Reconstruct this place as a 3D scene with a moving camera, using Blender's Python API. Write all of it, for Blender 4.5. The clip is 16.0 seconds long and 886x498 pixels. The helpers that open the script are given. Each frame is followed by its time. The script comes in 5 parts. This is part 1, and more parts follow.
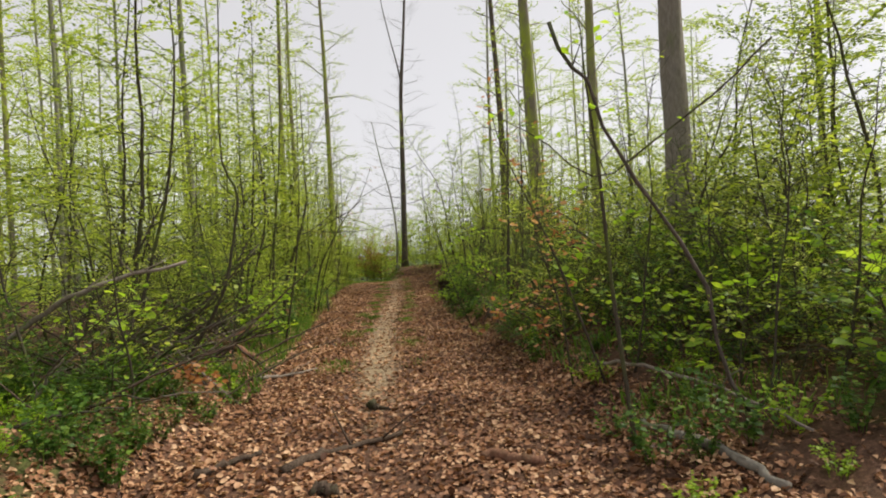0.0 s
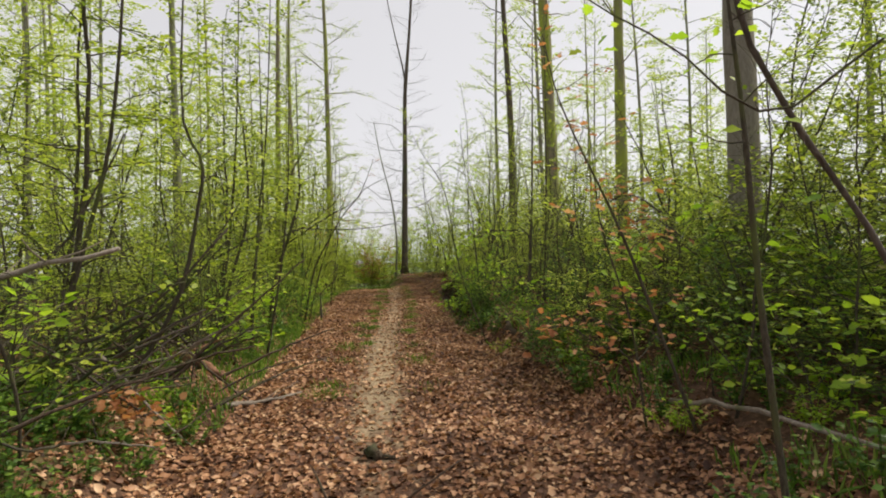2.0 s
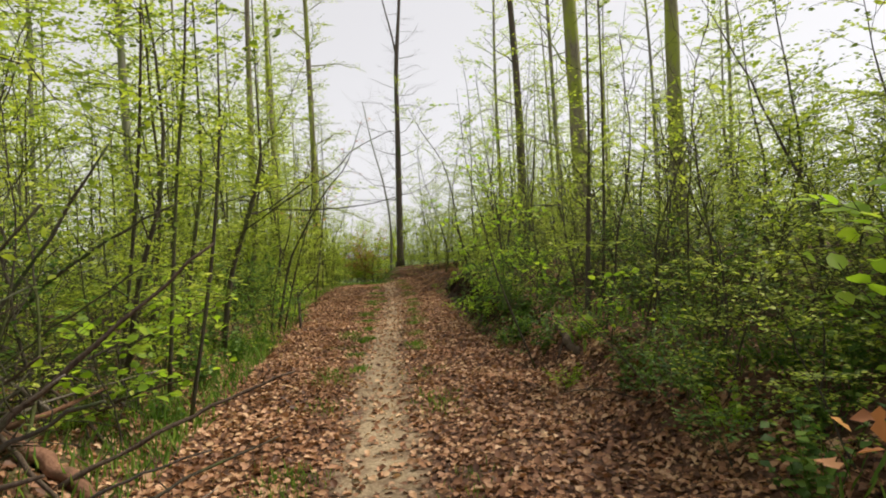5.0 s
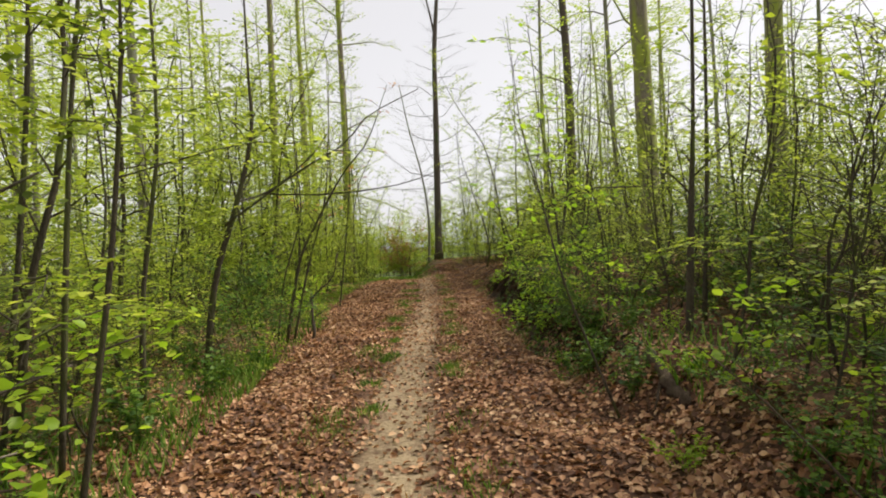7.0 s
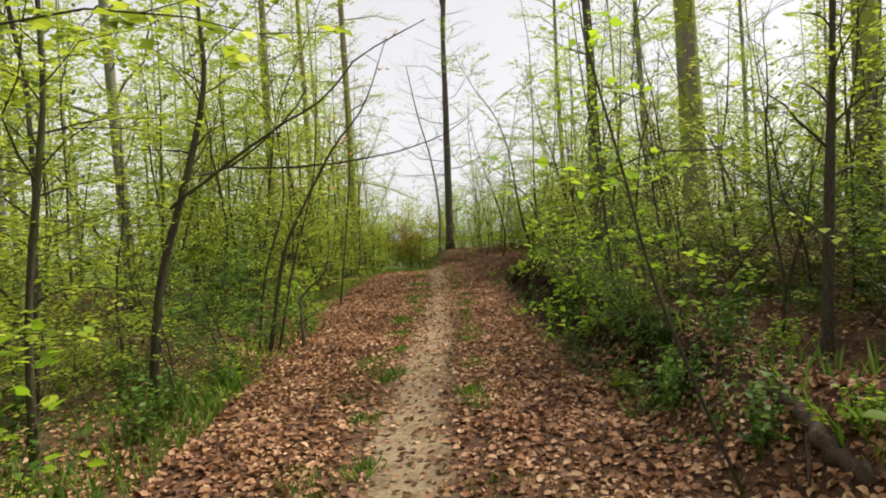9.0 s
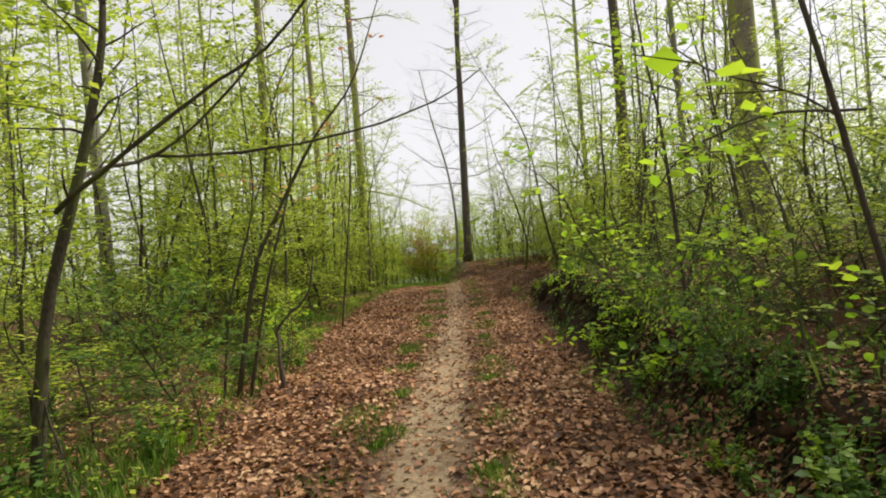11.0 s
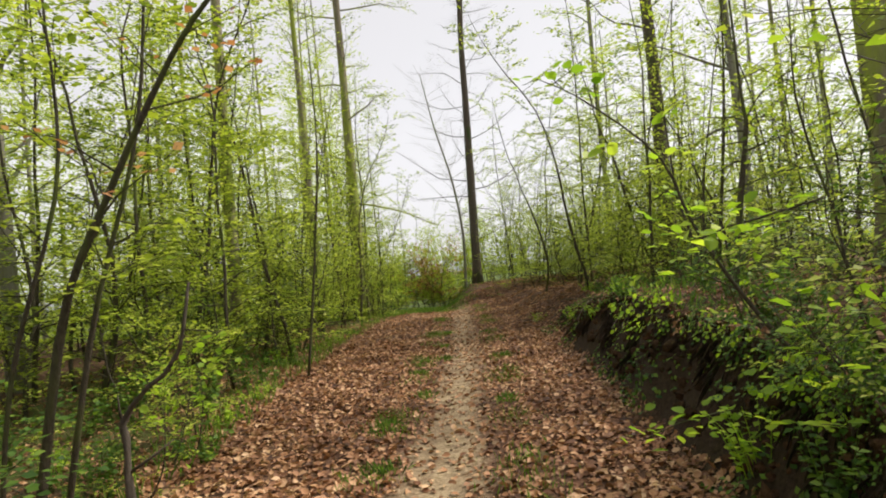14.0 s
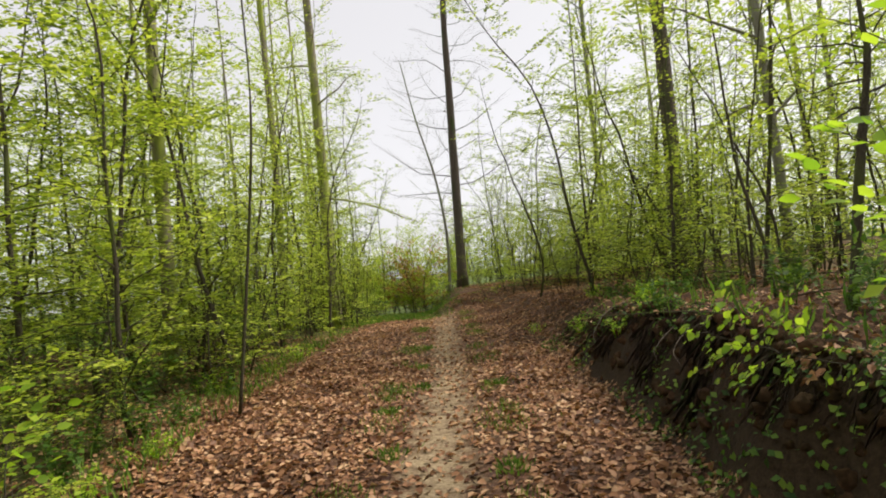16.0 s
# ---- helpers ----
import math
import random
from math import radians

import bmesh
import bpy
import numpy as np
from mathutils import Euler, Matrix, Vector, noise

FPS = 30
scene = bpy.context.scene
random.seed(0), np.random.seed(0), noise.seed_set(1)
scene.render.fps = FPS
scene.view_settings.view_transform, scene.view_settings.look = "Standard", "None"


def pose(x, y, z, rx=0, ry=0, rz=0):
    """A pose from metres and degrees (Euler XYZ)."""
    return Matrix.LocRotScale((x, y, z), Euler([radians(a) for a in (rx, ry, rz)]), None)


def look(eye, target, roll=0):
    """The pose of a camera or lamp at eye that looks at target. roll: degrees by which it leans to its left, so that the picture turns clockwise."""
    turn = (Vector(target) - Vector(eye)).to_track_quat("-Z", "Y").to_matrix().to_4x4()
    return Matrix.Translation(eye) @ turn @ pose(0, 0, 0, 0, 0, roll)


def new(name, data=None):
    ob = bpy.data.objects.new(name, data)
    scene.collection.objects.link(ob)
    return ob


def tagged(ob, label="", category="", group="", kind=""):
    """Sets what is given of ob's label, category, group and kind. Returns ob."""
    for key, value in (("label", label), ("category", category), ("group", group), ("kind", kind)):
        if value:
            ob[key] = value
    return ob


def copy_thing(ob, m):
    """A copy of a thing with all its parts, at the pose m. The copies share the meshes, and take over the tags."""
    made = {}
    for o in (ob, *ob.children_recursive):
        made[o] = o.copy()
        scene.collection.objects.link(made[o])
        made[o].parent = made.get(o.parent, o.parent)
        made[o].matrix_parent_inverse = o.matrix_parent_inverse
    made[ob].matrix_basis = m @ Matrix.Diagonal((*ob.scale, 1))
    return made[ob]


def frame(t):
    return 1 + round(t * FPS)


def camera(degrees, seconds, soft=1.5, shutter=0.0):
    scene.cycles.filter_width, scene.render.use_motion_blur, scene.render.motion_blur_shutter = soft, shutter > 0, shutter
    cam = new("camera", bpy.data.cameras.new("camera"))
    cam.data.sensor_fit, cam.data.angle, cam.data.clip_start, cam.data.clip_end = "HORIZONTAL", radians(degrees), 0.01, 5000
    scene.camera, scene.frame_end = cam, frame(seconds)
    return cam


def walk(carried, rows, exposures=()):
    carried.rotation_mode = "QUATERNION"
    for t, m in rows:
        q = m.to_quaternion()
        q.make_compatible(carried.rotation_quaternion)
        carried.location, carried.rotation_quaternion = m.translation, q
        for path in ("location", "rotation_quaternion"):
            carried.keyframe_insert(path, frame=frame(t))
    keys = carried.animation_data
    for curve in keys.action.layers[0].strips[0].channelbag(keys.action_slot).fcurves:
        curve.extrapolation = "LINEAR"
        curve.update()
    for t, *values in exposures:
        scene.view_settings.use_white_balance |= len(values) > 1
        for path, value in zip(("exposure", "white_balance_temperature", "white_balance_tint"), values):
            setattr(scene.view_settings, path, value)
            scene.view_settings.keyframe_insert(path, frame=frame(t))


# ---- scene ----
cam = camera(72.2, 16.0, soft=1.9)
PATH = [
    (0, (-0.002, 0.117, 1.621), (-0.025, 2.117, 1.617), -3.2),
    (0.5, (-0.115, 0.504, 1.564), (-0.131, 2.504, 1.552), -2.5),
    (1, (-0.196, 0.894, 1.549), (-0.2, 2.894, 1.523), -3.2),
    (1.5, (-0.226, 1.358, 1.559), (-0.231, 3.358, 1.556), -2.7),
    (2, (-0.286, 1.812, 1.493), (-0.3, 3.812, 1.52), -1.7),
    (2.5, (-0.341, 2.287, 1.499), (-0.307, 4.287, 1.539), -1.1),
    (3, (-0.34, 2.842, 1.484), (-0.258, 4.84, 1.524), -0.8),
    (3.5, (-0.445, 3.415, 1.433), (-0.359, 5.413, 1.446), -1.6),
    (4, (-0.562, 3.984, 1.387), (-0.487, 5.982, 1.388), -2.5),
    (6.5, (-0.702, 6.701, 1.511), (-0.804, 8.699, 1.496), -2.8),
    (7, (-0.684, 7.194, 1.482), (-0.81, 9.19, 1.458), -3.0),
    (7.5, (-0.681, 7.657, 1.487), (-0.832, 9.651, 1.462), -3.5),
    (8, (-0.779, 8.094, 1.455), (-0.927, 10.088, 1.419), -3.4),
    (8.5, (-0.823, 8.485, 1.442), (-0.971, 10.478, 1.385), -3.6),
    (9, (-0.854, 8.912, 1.443), (-1.016, 10.905, 1.387), -3.7),
    (9.5, (-0.935, 9.31, 1.402), (-1.112, 11.301, 1.363), -3.4),
    (12, (-0.916, 11.602, 1.416), (-1.157, 13.587, 1.433), -5.2),
    (12.5, (-1.01, 12.132, 1.378), (-1.245, 14.117, 1.414), -4.6),
    (13, (-1.056, 12.593, 1.363), (-1.283, 14.58, 1.393), -4.8),
    (13.5, (-1.107, 13.096, 1.407), (-1.342, 15.082, 1.45), -4.9),
    (14, (-1.161, 13.613, 1.342), (-1.403, 15.597, 1.404), -5.6),
    (14.5, (-1.196, 14.111, 1.321), (-1.434, 16.096, 1.376), -6.0),
    (15, (-1.225, 14.596, 1.332), (-1.467, 16.58, 1.391), -6.2),
    (15.5, (-1.309, 15.129, 1.325), (-1.532, 17.116, 1.396), -5.9),
    (16, (-1.327, 15.639, 1.327), (-1.517, 17.629, 1.392), -5.8),
]
walk(cam, [(t, look(eye, target, roll)) for t, eye, target, roll in PATH],
     exposures=((0, -0.16), (4, -0.12), (6.5, 0.0), (16, 0.04)))

# ---------------------------------------------------------------- world, sun
world = bpy.data.worlds.new("sky")
scene.world = world
world.use_nodes = True
wn, wl = world.node_tree.nodes, world.node_tree.links
wn.clear()
sky = wn.new("ShaderNodeTexSky")
sky.sky_type, sky.sun_disc = "NISHITA", False
SUN_EL, SUN_AZ = radians(51), radians(68)
sky.sun_elevation, sky.sun_rotation = SUN_EL, SUN_AZ
sky.air_density, sky.dust_density, sky.ozone_density = 1.0, 1.5, 1.0
haze = wn.new("ShaderNodeHueSaturation")
haze.inputs["Saturation"].default_value = 0.10
haze.inputs["Value"].default_value = 1.0
back = wn.new("ShaderNodeBackground")
back.inputs["Strength"].default_value = 0.172
wout = wn.new("ShaderNodeOutputWorld")
wl.new(sky.outputs["Color"], haze.inputs["Color"])
veil = wn.new("ShaderNodeMix")
veil.data_type = "RGBA"
veil.inputs[0].default_value = 0.6
veil.inputs[7].default_value = (5.35, 5.2, 5.4, 1)
wl.new(haze.outputs["Color"], veil.inputs[6])
wl.new(veil.outputs[2], back.inputs["Color"])
wl.new(back.outputs["Background"], wout.inputs["Surface"])

sun_data = bpy.data.lights.new("sun", "SUN")
sun_data.energy, sun_data.angle, sun_data.color = 5.0, radians(12), (1.0, 0.92, 0.79)
sun = new("sun", sun_data)
sun_way = Vector((math.sin(SUN_AZ) * math.cos(SUN_EL), math.cos(SUN_AZ) * math.cos(SUN_EL), math.sin(SUN_EL)))
sun.matrix_world = look(tuple(sun_way * 60), (0, 0, 0))

# ---------------------------------------------------------------- materials


def material(name, rough=0.9, spec=0.25):
    m = bpy.data.materials.new(name)
    m.use_nodes = True
    b = m.node_tree.nodes["Principled BSDF"]
    b.inputs["Roughness"].default_value = rough
    b.inputs["Specular IOR Level"].default_value = spec
    return m, m.node_tree.nodes, m.node_tree.links, b


def ramp(nodes, stops):
    r = nodes.new("ShaderNodeValToRGB")
    while len(r.color_ramp.elements) < len(stops):
        r.color_ramp.elements.new(0.5)
    for e, (p, c) in zip(r.color_ramp.elements, stops):
        e.position, e.color = p, (*c, 1)
    return r


def noise_node(nodes, links, coords, scale, detail=4, rough=0.6):
    n = nodes.new("ShaderNodeTexNoise")
    n.inputs["Scale"].default_value, n.inputs["Detail"].default_value = scale, detail
    n.inputs["Roughness"].default_value = rough
    links.new(coords, n.inputs["Vector"])
    return n


def mix_node(nodes, links, fac, a, b, blend="MIX"):
    x = nodes.new("ShaderNodeMix")
    x.data_type, x.blend_type = "RGBA", blend
    for value, socket in ((fac, x.inputs[0]), (a, x.inputs[6]), (b, x.inputs[7])):
        if isinstance(value, (int, float)):
            socket.default_value = value
        elif isinstance(value, tuple):
            socket.default_value = (*value, 1)
        else:
            links.new(value, socket)
    return x.outputs[2]


def leaf_material(name, stops, through_gain=1.6, rough=0.55, share=0.45):
    """Thin leaf: gloss and colour on the face, light let through from behind."""
    m, n, l, b = material(name, rough, 0.3)
    geo = n.new("ShaderNodeNewGeometry")
    tex = n.new("ShaderNodeTexCoord")
    patch = noise_node(n, l, tex.outputs["Object"], 1.3, 2)
    both = n.new("ShaderNodeMath")
    both.operation = "MULTIPLY_ADD"
    l.new(geo.outputs["Random Per Island"], both.inputs[0])
    both.inputs[1].default_value = 0.8
    shift = n.new("ShaderNodeMath")
    shift.operation = "MULTIPLY_ADD"
    l.new(patch.outputs["Fac"], shift.inputs[0])
    shift.inputs[1].default_value, shift.inputs[2].default_value = 0.9, -0.35
    l.new(shift.outputs[0], both.inputs[2])
    r = ramp(n, stops)
    l.new(both.outputs[0], r.inputs["Fac"])
    l.new(r.outputs["Color"], b.inputs["Base Color"])
    tr = n.new("ShaderNodeBsdfTranslucent")
    gain = mix_node(n, l, 1.0, r.outputs["Color"], (through_gain, through_gain * 1.02, through_gain * 0.7), "MULTIPLY")
    l.new(gain, tr.inputs["Color"])
    mixer = n.new("ShaderNodeMixShader")
    mixer.inputs["Fac"].default_value = share
    l.new(b.outputs["BSDF"], mixer.inputs[1])
    l.new(tr.outputs["BSDF"], mixer.inputs[2])
    l.new(mixer.outputs["Shader"], n["Material Output"].inputs["Surface"])
    return m


LEAF_BEECH = leaf_material("beech_leaf", [(0.0, (0.045, 0.065, 0.014)), (0.33, (0.15, 0.215, 0.026)), (0.62, (0.335, 0.41, 0.04)), (0.85, (0.46, 0.52, 0.075)), (1.0, (0.60, 0.63, 0.19))], 1.7, 0.5, 0.42)
LEAF_BROAD = leaf_material("broad_leaf", [(0.0, (0.15, 0.27, 0.02)), (0.5, (0.28, 0.42, 0.03)), (1.0, (0.46, 0.56, 0.06))], 1.7, 0.45, 0.5)
LEAF_DARK = leaf_material("undergrowth_leaf", [(0.0, (0.022, 0.06, 0.01)), (0.5, (0.085, 0.17, 0.024)), (1.0, (0.24, 0.35, 0.05))], 1.4, 0.5, 0.4)
# distance haze is put into the pale far leaf; scrub and whips share it
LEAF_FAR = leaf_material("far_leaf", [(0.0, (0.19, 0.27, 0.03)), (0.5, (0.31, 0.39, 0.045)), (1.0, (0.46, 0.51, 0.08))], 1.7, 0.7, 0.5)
LEAF_DEAD = leaf_material("withered_leaf", [(0.0, (0.20, 0.075, 0.03)), (0.5, (0.40, 0.18, 0.075)), (1.0, (0.56, 0.33, 0.17))], 1.5, 0.7)
LITTER = leaf_material("litter_leaf", [(0.0, (0.05, 0.022, 0.013)), (0.3, (0.195, 0.088, 0.043)), (0.65, (0.41, 0.212, 0.108)), (1.0, (0.68, 0.455, 0.27))], 1.0, 0.55, 0.15)
GRASS = leaf_material("grass_blade", [(0.0, (0.06, 0.13, 0.02)), (0.6, (0.14, 0.25, 0.035)), (1.0, (0.28, 0.33, 0.09))], 1.4)


def bark_material(name, dark, light, moss, moss_amount, grain=9.0):
    m, n, l, b = material(name, 0.88, 0.2)
    tex = n.new("ShaderNodeTexCoord")
    squash = n.new("ShaderNodeMapping")
    squash.inputs["Scale"].default_value = (1, 1, 0.3)
    l.new(tex.outputs["Object"], squash.inputs["Vector"])
    fine = noise_node(n, l, squash.outputs["Vector"], grain * 5, 6, 0.7)
    broad = noise_node(n, l, squash.outputs["Vector"], grain * 0.35, 3)
    r = ramp(n, [(0.3, dark), (0.7, light)])
    l.new(fine.outputs["Fac"], r.inputs["Fac"])
    cut = ramp(n, [(0.62 - 0.3 * moss_amount, (0, 0, 0)), (0.72 - 0.2 * moss_amount, (1, 1, 1))])
    l.new(broad.outputs["Fac"], cut.inputs["Fac"])
    c = mix_node(n, l, cut.outputs["Color"], r.outputs["Color"], moss)
    l.new(c, b.inputs["Base Color"])
    bump = n.new("ShaderNodeBump")
    bump.inputs["Strength"].default_value, bump.inputs["Distance"].default_value = 0.6, 0.02
    l.new(fine.outputs["Fac"], bump.inputs["Height"])
    l.new(bump.outputs["Normal"], b.inputs["Normal"])
    return m


BARK_BEECH = bark_material("smooth_grey_bark", (0.15, 0.135, 0.11), (0.27, 0.245, 0.20), (0.11, 0.13, 0.05), 0.15, 5)
BARK_MOSSY = bark_material("mossy_bark", (0.12, 0.105, 0.075), (0.28, 0.245, 0.18), (0.27, 0.32, 0.055), 0.62, 7)
BARK_DARK = bark_material("dark_rough_bark", (0.045, 0.037, 0.03), (0.14, 0.115, 0.092), (0.06, 0.075, 0.03), 0.25, 8)
BARK_TWIG = bark_material("sapling_bark", (0.03, 0.025, 0.017), (0.105, 0.09, 0.062), (0.085, 0.1, 0.03), 0.4, 14)
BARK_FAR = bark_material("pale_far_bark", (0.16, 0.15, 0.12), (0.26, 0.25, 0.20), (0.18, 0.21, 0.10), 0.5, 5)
DEADWOOD = bark_material("dead_wood", (0.035, 0.024, 0.017), (0.14, 0.1, 0.07), (0.06, 0.07, 0.03), 0.2, 12)
PALEWOOD = bark_material("pale_dead_wood", (0.16, 0.13, 0.10), (0.34, 0.29, 0.24), (0.15, 0.15, 0.08), 0.1, 12)
REDWOOD = bark_material("rotten_red_wood", (0.13, 0.06, 0.035), (0.30, 0.16, 0.10), (0.12, 0.07, 0.04), 0.3, 12)

# ground: leaf mould, sandy tread, mossy verge, bare soil darkened for shade on the bank, mixed by masks of where each
# lies
GROUND, gn, gl, gb = material("forest_floor", 0.95, 0.15)
gt = gn.new("ShaderNodeTexCoord")
g_fine = noise_node(gn, gl, gt.outputs["Object"], 34, 6, 0.7)
g_mid = noise_node(gn, gl, gt.outputs["Object"], 5, 5, 0.65)
g_cell = gn.new("ShaderNodeTexVoronoi")
g_cell.inputs["Scale"].default_value = 17
gl.new(gt.outputs["Object"], g_cell.inputs["Vector"])
mould = ramp(gn, [(0.25, (0.035, 0.02, 0.014)), (0.5, (0.10, 0.058, 0.038)), (0.75, (0.21, 0.13, 0.085))])
gl.new(g_fine.outputs["Fac"], mould.inputs["Fac"])
cell_tint = ramp(gn, [(0.0, (0.6, 0.55, 0.5)), (1.0, (1.5, 1.4, 1.35))])
gl.new(g_cell.outputs["Color"], cell_tint.inputs["Fac"])
mould_c = mix_node(gn, gl, 0.8, mould.outputs["Color"], cell_tint.outputs["Color"], "MULTIPLY")
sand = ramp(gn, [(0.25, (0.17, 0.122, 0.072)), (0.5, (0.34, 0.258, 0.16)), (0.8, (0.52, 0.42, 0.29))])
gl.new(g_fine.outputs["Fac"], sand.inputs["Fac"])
shaded_soil = ramp(gn, [(0.3, (0.02, 0.014, 0.009)), (0.7, (0.075, 0.05, 0.032))])
gl.new(g_fine.outputs["Fac"], shaded_soil.inputs["Fac"])
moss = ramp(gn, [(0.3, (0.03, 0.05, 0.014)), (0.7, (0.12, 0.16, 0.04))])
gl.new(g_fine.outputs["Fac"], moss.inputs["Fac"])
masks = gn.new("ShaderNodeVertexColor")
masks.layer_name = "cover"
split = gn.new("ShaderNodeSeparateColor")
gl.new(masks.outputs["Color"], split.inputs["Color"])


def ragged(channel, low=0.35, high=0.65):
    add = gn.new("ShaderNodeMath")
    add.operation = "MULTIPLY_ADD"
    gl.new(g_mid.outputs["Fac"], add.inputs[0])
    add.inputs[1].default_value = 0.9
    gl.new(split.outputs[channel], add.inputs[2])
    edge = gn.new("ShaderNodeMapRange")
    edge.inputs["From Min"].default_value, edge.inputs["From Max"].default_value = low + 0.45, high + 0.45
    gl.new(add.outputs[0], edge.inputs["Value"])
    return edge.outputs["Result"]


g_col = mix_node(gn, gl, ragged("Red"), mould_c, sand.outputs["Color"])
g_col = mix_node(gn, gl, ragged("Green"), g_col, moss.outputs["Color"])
g_col = mix_node(gn, gl, ragged("Blue"), g_col, shaded_soil.outputs["Color"])
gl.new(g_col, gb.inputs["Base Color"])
g_bump = gn.new("ShaderNodeBump")
g_bump.inputs["Strength"].default_value, g_bump.inputs["Distance"].default_value = 0.7, 0.03
gl.new(g_fine.outputs["Fac"], g_bump.inputs["Height"])
gl.new(g_bump.outputs["Normal"], gb.inputs["Normal"])

# ---------------------------------------------------------------- the lie of the land
MID_Y = (-40, 0, 4.6, 7, 11.3, 14, 18, 22, 28, 33, 37, 41, 48, 60, 120)
MID_X = (-0.2, -0.3, -0.6, -0.95, -1.35, -1.62, -1.8, -2.05, -2.6, -3.1, -3.9, -5.2, -8, -14, -40)
RIGHT_Y = (-40, 0, 4.4, 6.6, 10, 12, 14, 17, 21, 27, 33, 37, 41, 48, 60, 120)
RIGHT_X = (1.6, 1.5, 1.2, 0.9, 0.45, 0.35, 0.1, -0.2, -0.35, -1.05, -1.9, -2.7, -3.8, -6.4, -12, -38)
LEFT_Y = (-40, 0, 4.9, 7.2, 12, 15, 18, 22, 28, 33, 37, 41, 48, 60, 120)
LEFT_X = (-2.6, -2.6, -2.35, -2.25, -2.85, -3.3, -3.6, -4.3, -4.9, -4.9, -5.7, -6.9, -9.6, -15.5, -42)
BANK_Y = (-40, 4, 8, 12, 16, 19, 22, 25, 28, 34, 40, 50, 120)
BANK_H = (0.2, 0.22, 0.32, 0.48, 0.58, 0.78, 0.75, 0.55, 0.5, 0.55, 0.78, 0.5, 0.3)


def smooth(a, b, v):
    k = np.clip((v - a) / (b - a), 0, 1)
    return k * k * (3 - 2 * k)


def wave(x, y, s, seed):
    """Cheap rolling relief, the same for numbers and arrays."""
    r = np.random.RandomState(seed)
    total = 0
    for _ in range(5):
        kx, ky, p = r.uniform(-1, 1) / s, r.uniform(-1, 1) / s, r.uniform(0, 6.28)
        total = total + np.sin(kx * x * 6.28 + ky * y * 6.28 + p)
    return total / 5


def ground_z(x, y):
    x, y = np.asarray(x, float), np.asarray(y, float)
    mid, right, left = np.interp(y, MID_Y, MID_X), np.interp(y, RIGHT_Y, RIGHT_X), np.interp(y, LEFT_Y, LEFT_X)
    right = right + 0.16 * wave(x * 0.2, y, 2.1, 5) + 0.13 * wave(x * 0.2, y, 0.7, 6)
    z = -0.035 * np.exp(-((x - mid) / 0.45) ** 2)
    z = z - np.clip(y - 42, 0, 40) * 0.04
    width = np.interp(y, (0, 8, 13, 18.5, 21.5, 25, 30, 36, 60), (1.6, 1.1, 0.65, 0.36, 0.36, 1.0, 1.2, 1.0, 2.0))
    z = z + np.interp(y, BANK_Y, BANK_H) * smooth(right - 0.1, right + width + 0.06, x) * (1 - smooth(30, 36.5, y))
    # the path drops away past the crest, left of the mound that bears the dark tree
    tip = -3.75 - 0.1 * np.clip(y - 35, 0, 40) + 0.18 * wave(x * 0.2, y, 1.6, 21)
    on_mound = smooth(tip - 0.35, tip + 1.15, x)
    z = z + 0.5 * smooth(31.5, 37.5, y) * on_mound - np.clip(y - 31.5, 0, 11) * 0.055 * (1 - on_mound)
    z = z + 0.022 * np.clip(x - right - 1, 0, 30)
    lb = np.interp(y, (0, 5, 9, 11.5, 14, 18, 40), (0.3, 0.42, 0.36, 0.22, 0.08, 0.03, 0.0))
    z = z + lb * smooth(left + 0.1, left - 0.9, x)
    off = smooth(0.2, 1.4, np.abs(x - mid))
    rough = smooth(right - 0.3, right + 0.4, x) * (0.06 * wave(x, y, 0.5, 9) + 0.045 * wave(x, y, 0.23, 10))
    z = z + rough * (1 - smooth(30, 34, y)) + off * (0.05 * wave(x, y, 1.4, 7) + 0.03 * wave(x, y, 0.55, 8))
    far = np.clip(np.hypot(x, y - 15) - 50, 0, 1e4)
    return z - far * 0.004


def spaced(edges):
    out = []
    for a, b, step in edges:
        out.append(np.arange(a, b, step))
    return np.concatenate(out + [np.array([edges[-1][1]])])


gx = spaced([(-900, -100, 80), (-100, -30, 7), (-30, -10, 0.8), (-10, -5, 0.3), (-5, 3, 0.09), (3, 9, 0.3), (9, 30, 0.8), (30, 100, 7), (100, 900, 80)])
gy = spaced([(-900, -60, 80), (-60, -8, 4), (-8, 2, 0.4), (2, 27, 0.11), (27, 45, 0.2), (45, 70, 1), (70, 140, 7), (140, 900, 80)])
X, Y = np.meshgrid(gx, gy)
Z = ground_z(X, Y)
nx, ny = len(gx), len(gy)
idx = np.arange(nx * ny).reshape(ny, nx)
quads = np.stack([idx[:-1, :-1], idx[:-1, 1:], idx[1:, 1:], idx[1:, :-1]], -1).reshape(-1, 4)
gm = bpy.data.meshes.new("ground")
gm.from_pydata(np.stack([X, Y, Z], -1).reshape(-1, 3).tolist(), [], quads.tolist())
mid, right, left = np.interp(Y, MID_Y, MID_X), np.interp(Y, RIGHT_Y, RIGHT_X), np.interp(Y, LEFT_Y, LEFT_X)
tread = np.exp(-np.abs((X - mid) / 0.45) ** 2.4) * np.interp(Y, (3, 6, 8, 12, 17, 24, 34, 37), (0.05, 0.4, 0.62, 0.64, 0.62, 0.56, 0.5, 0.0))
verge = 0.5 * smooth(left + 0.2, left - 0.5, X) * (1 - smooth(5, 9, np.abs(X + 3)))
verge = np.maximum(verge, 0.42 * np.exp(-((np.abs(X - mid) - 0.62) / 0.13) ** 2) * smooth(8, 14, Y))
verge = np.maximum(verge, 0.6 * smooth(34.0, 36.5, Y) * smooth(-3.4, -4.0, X))
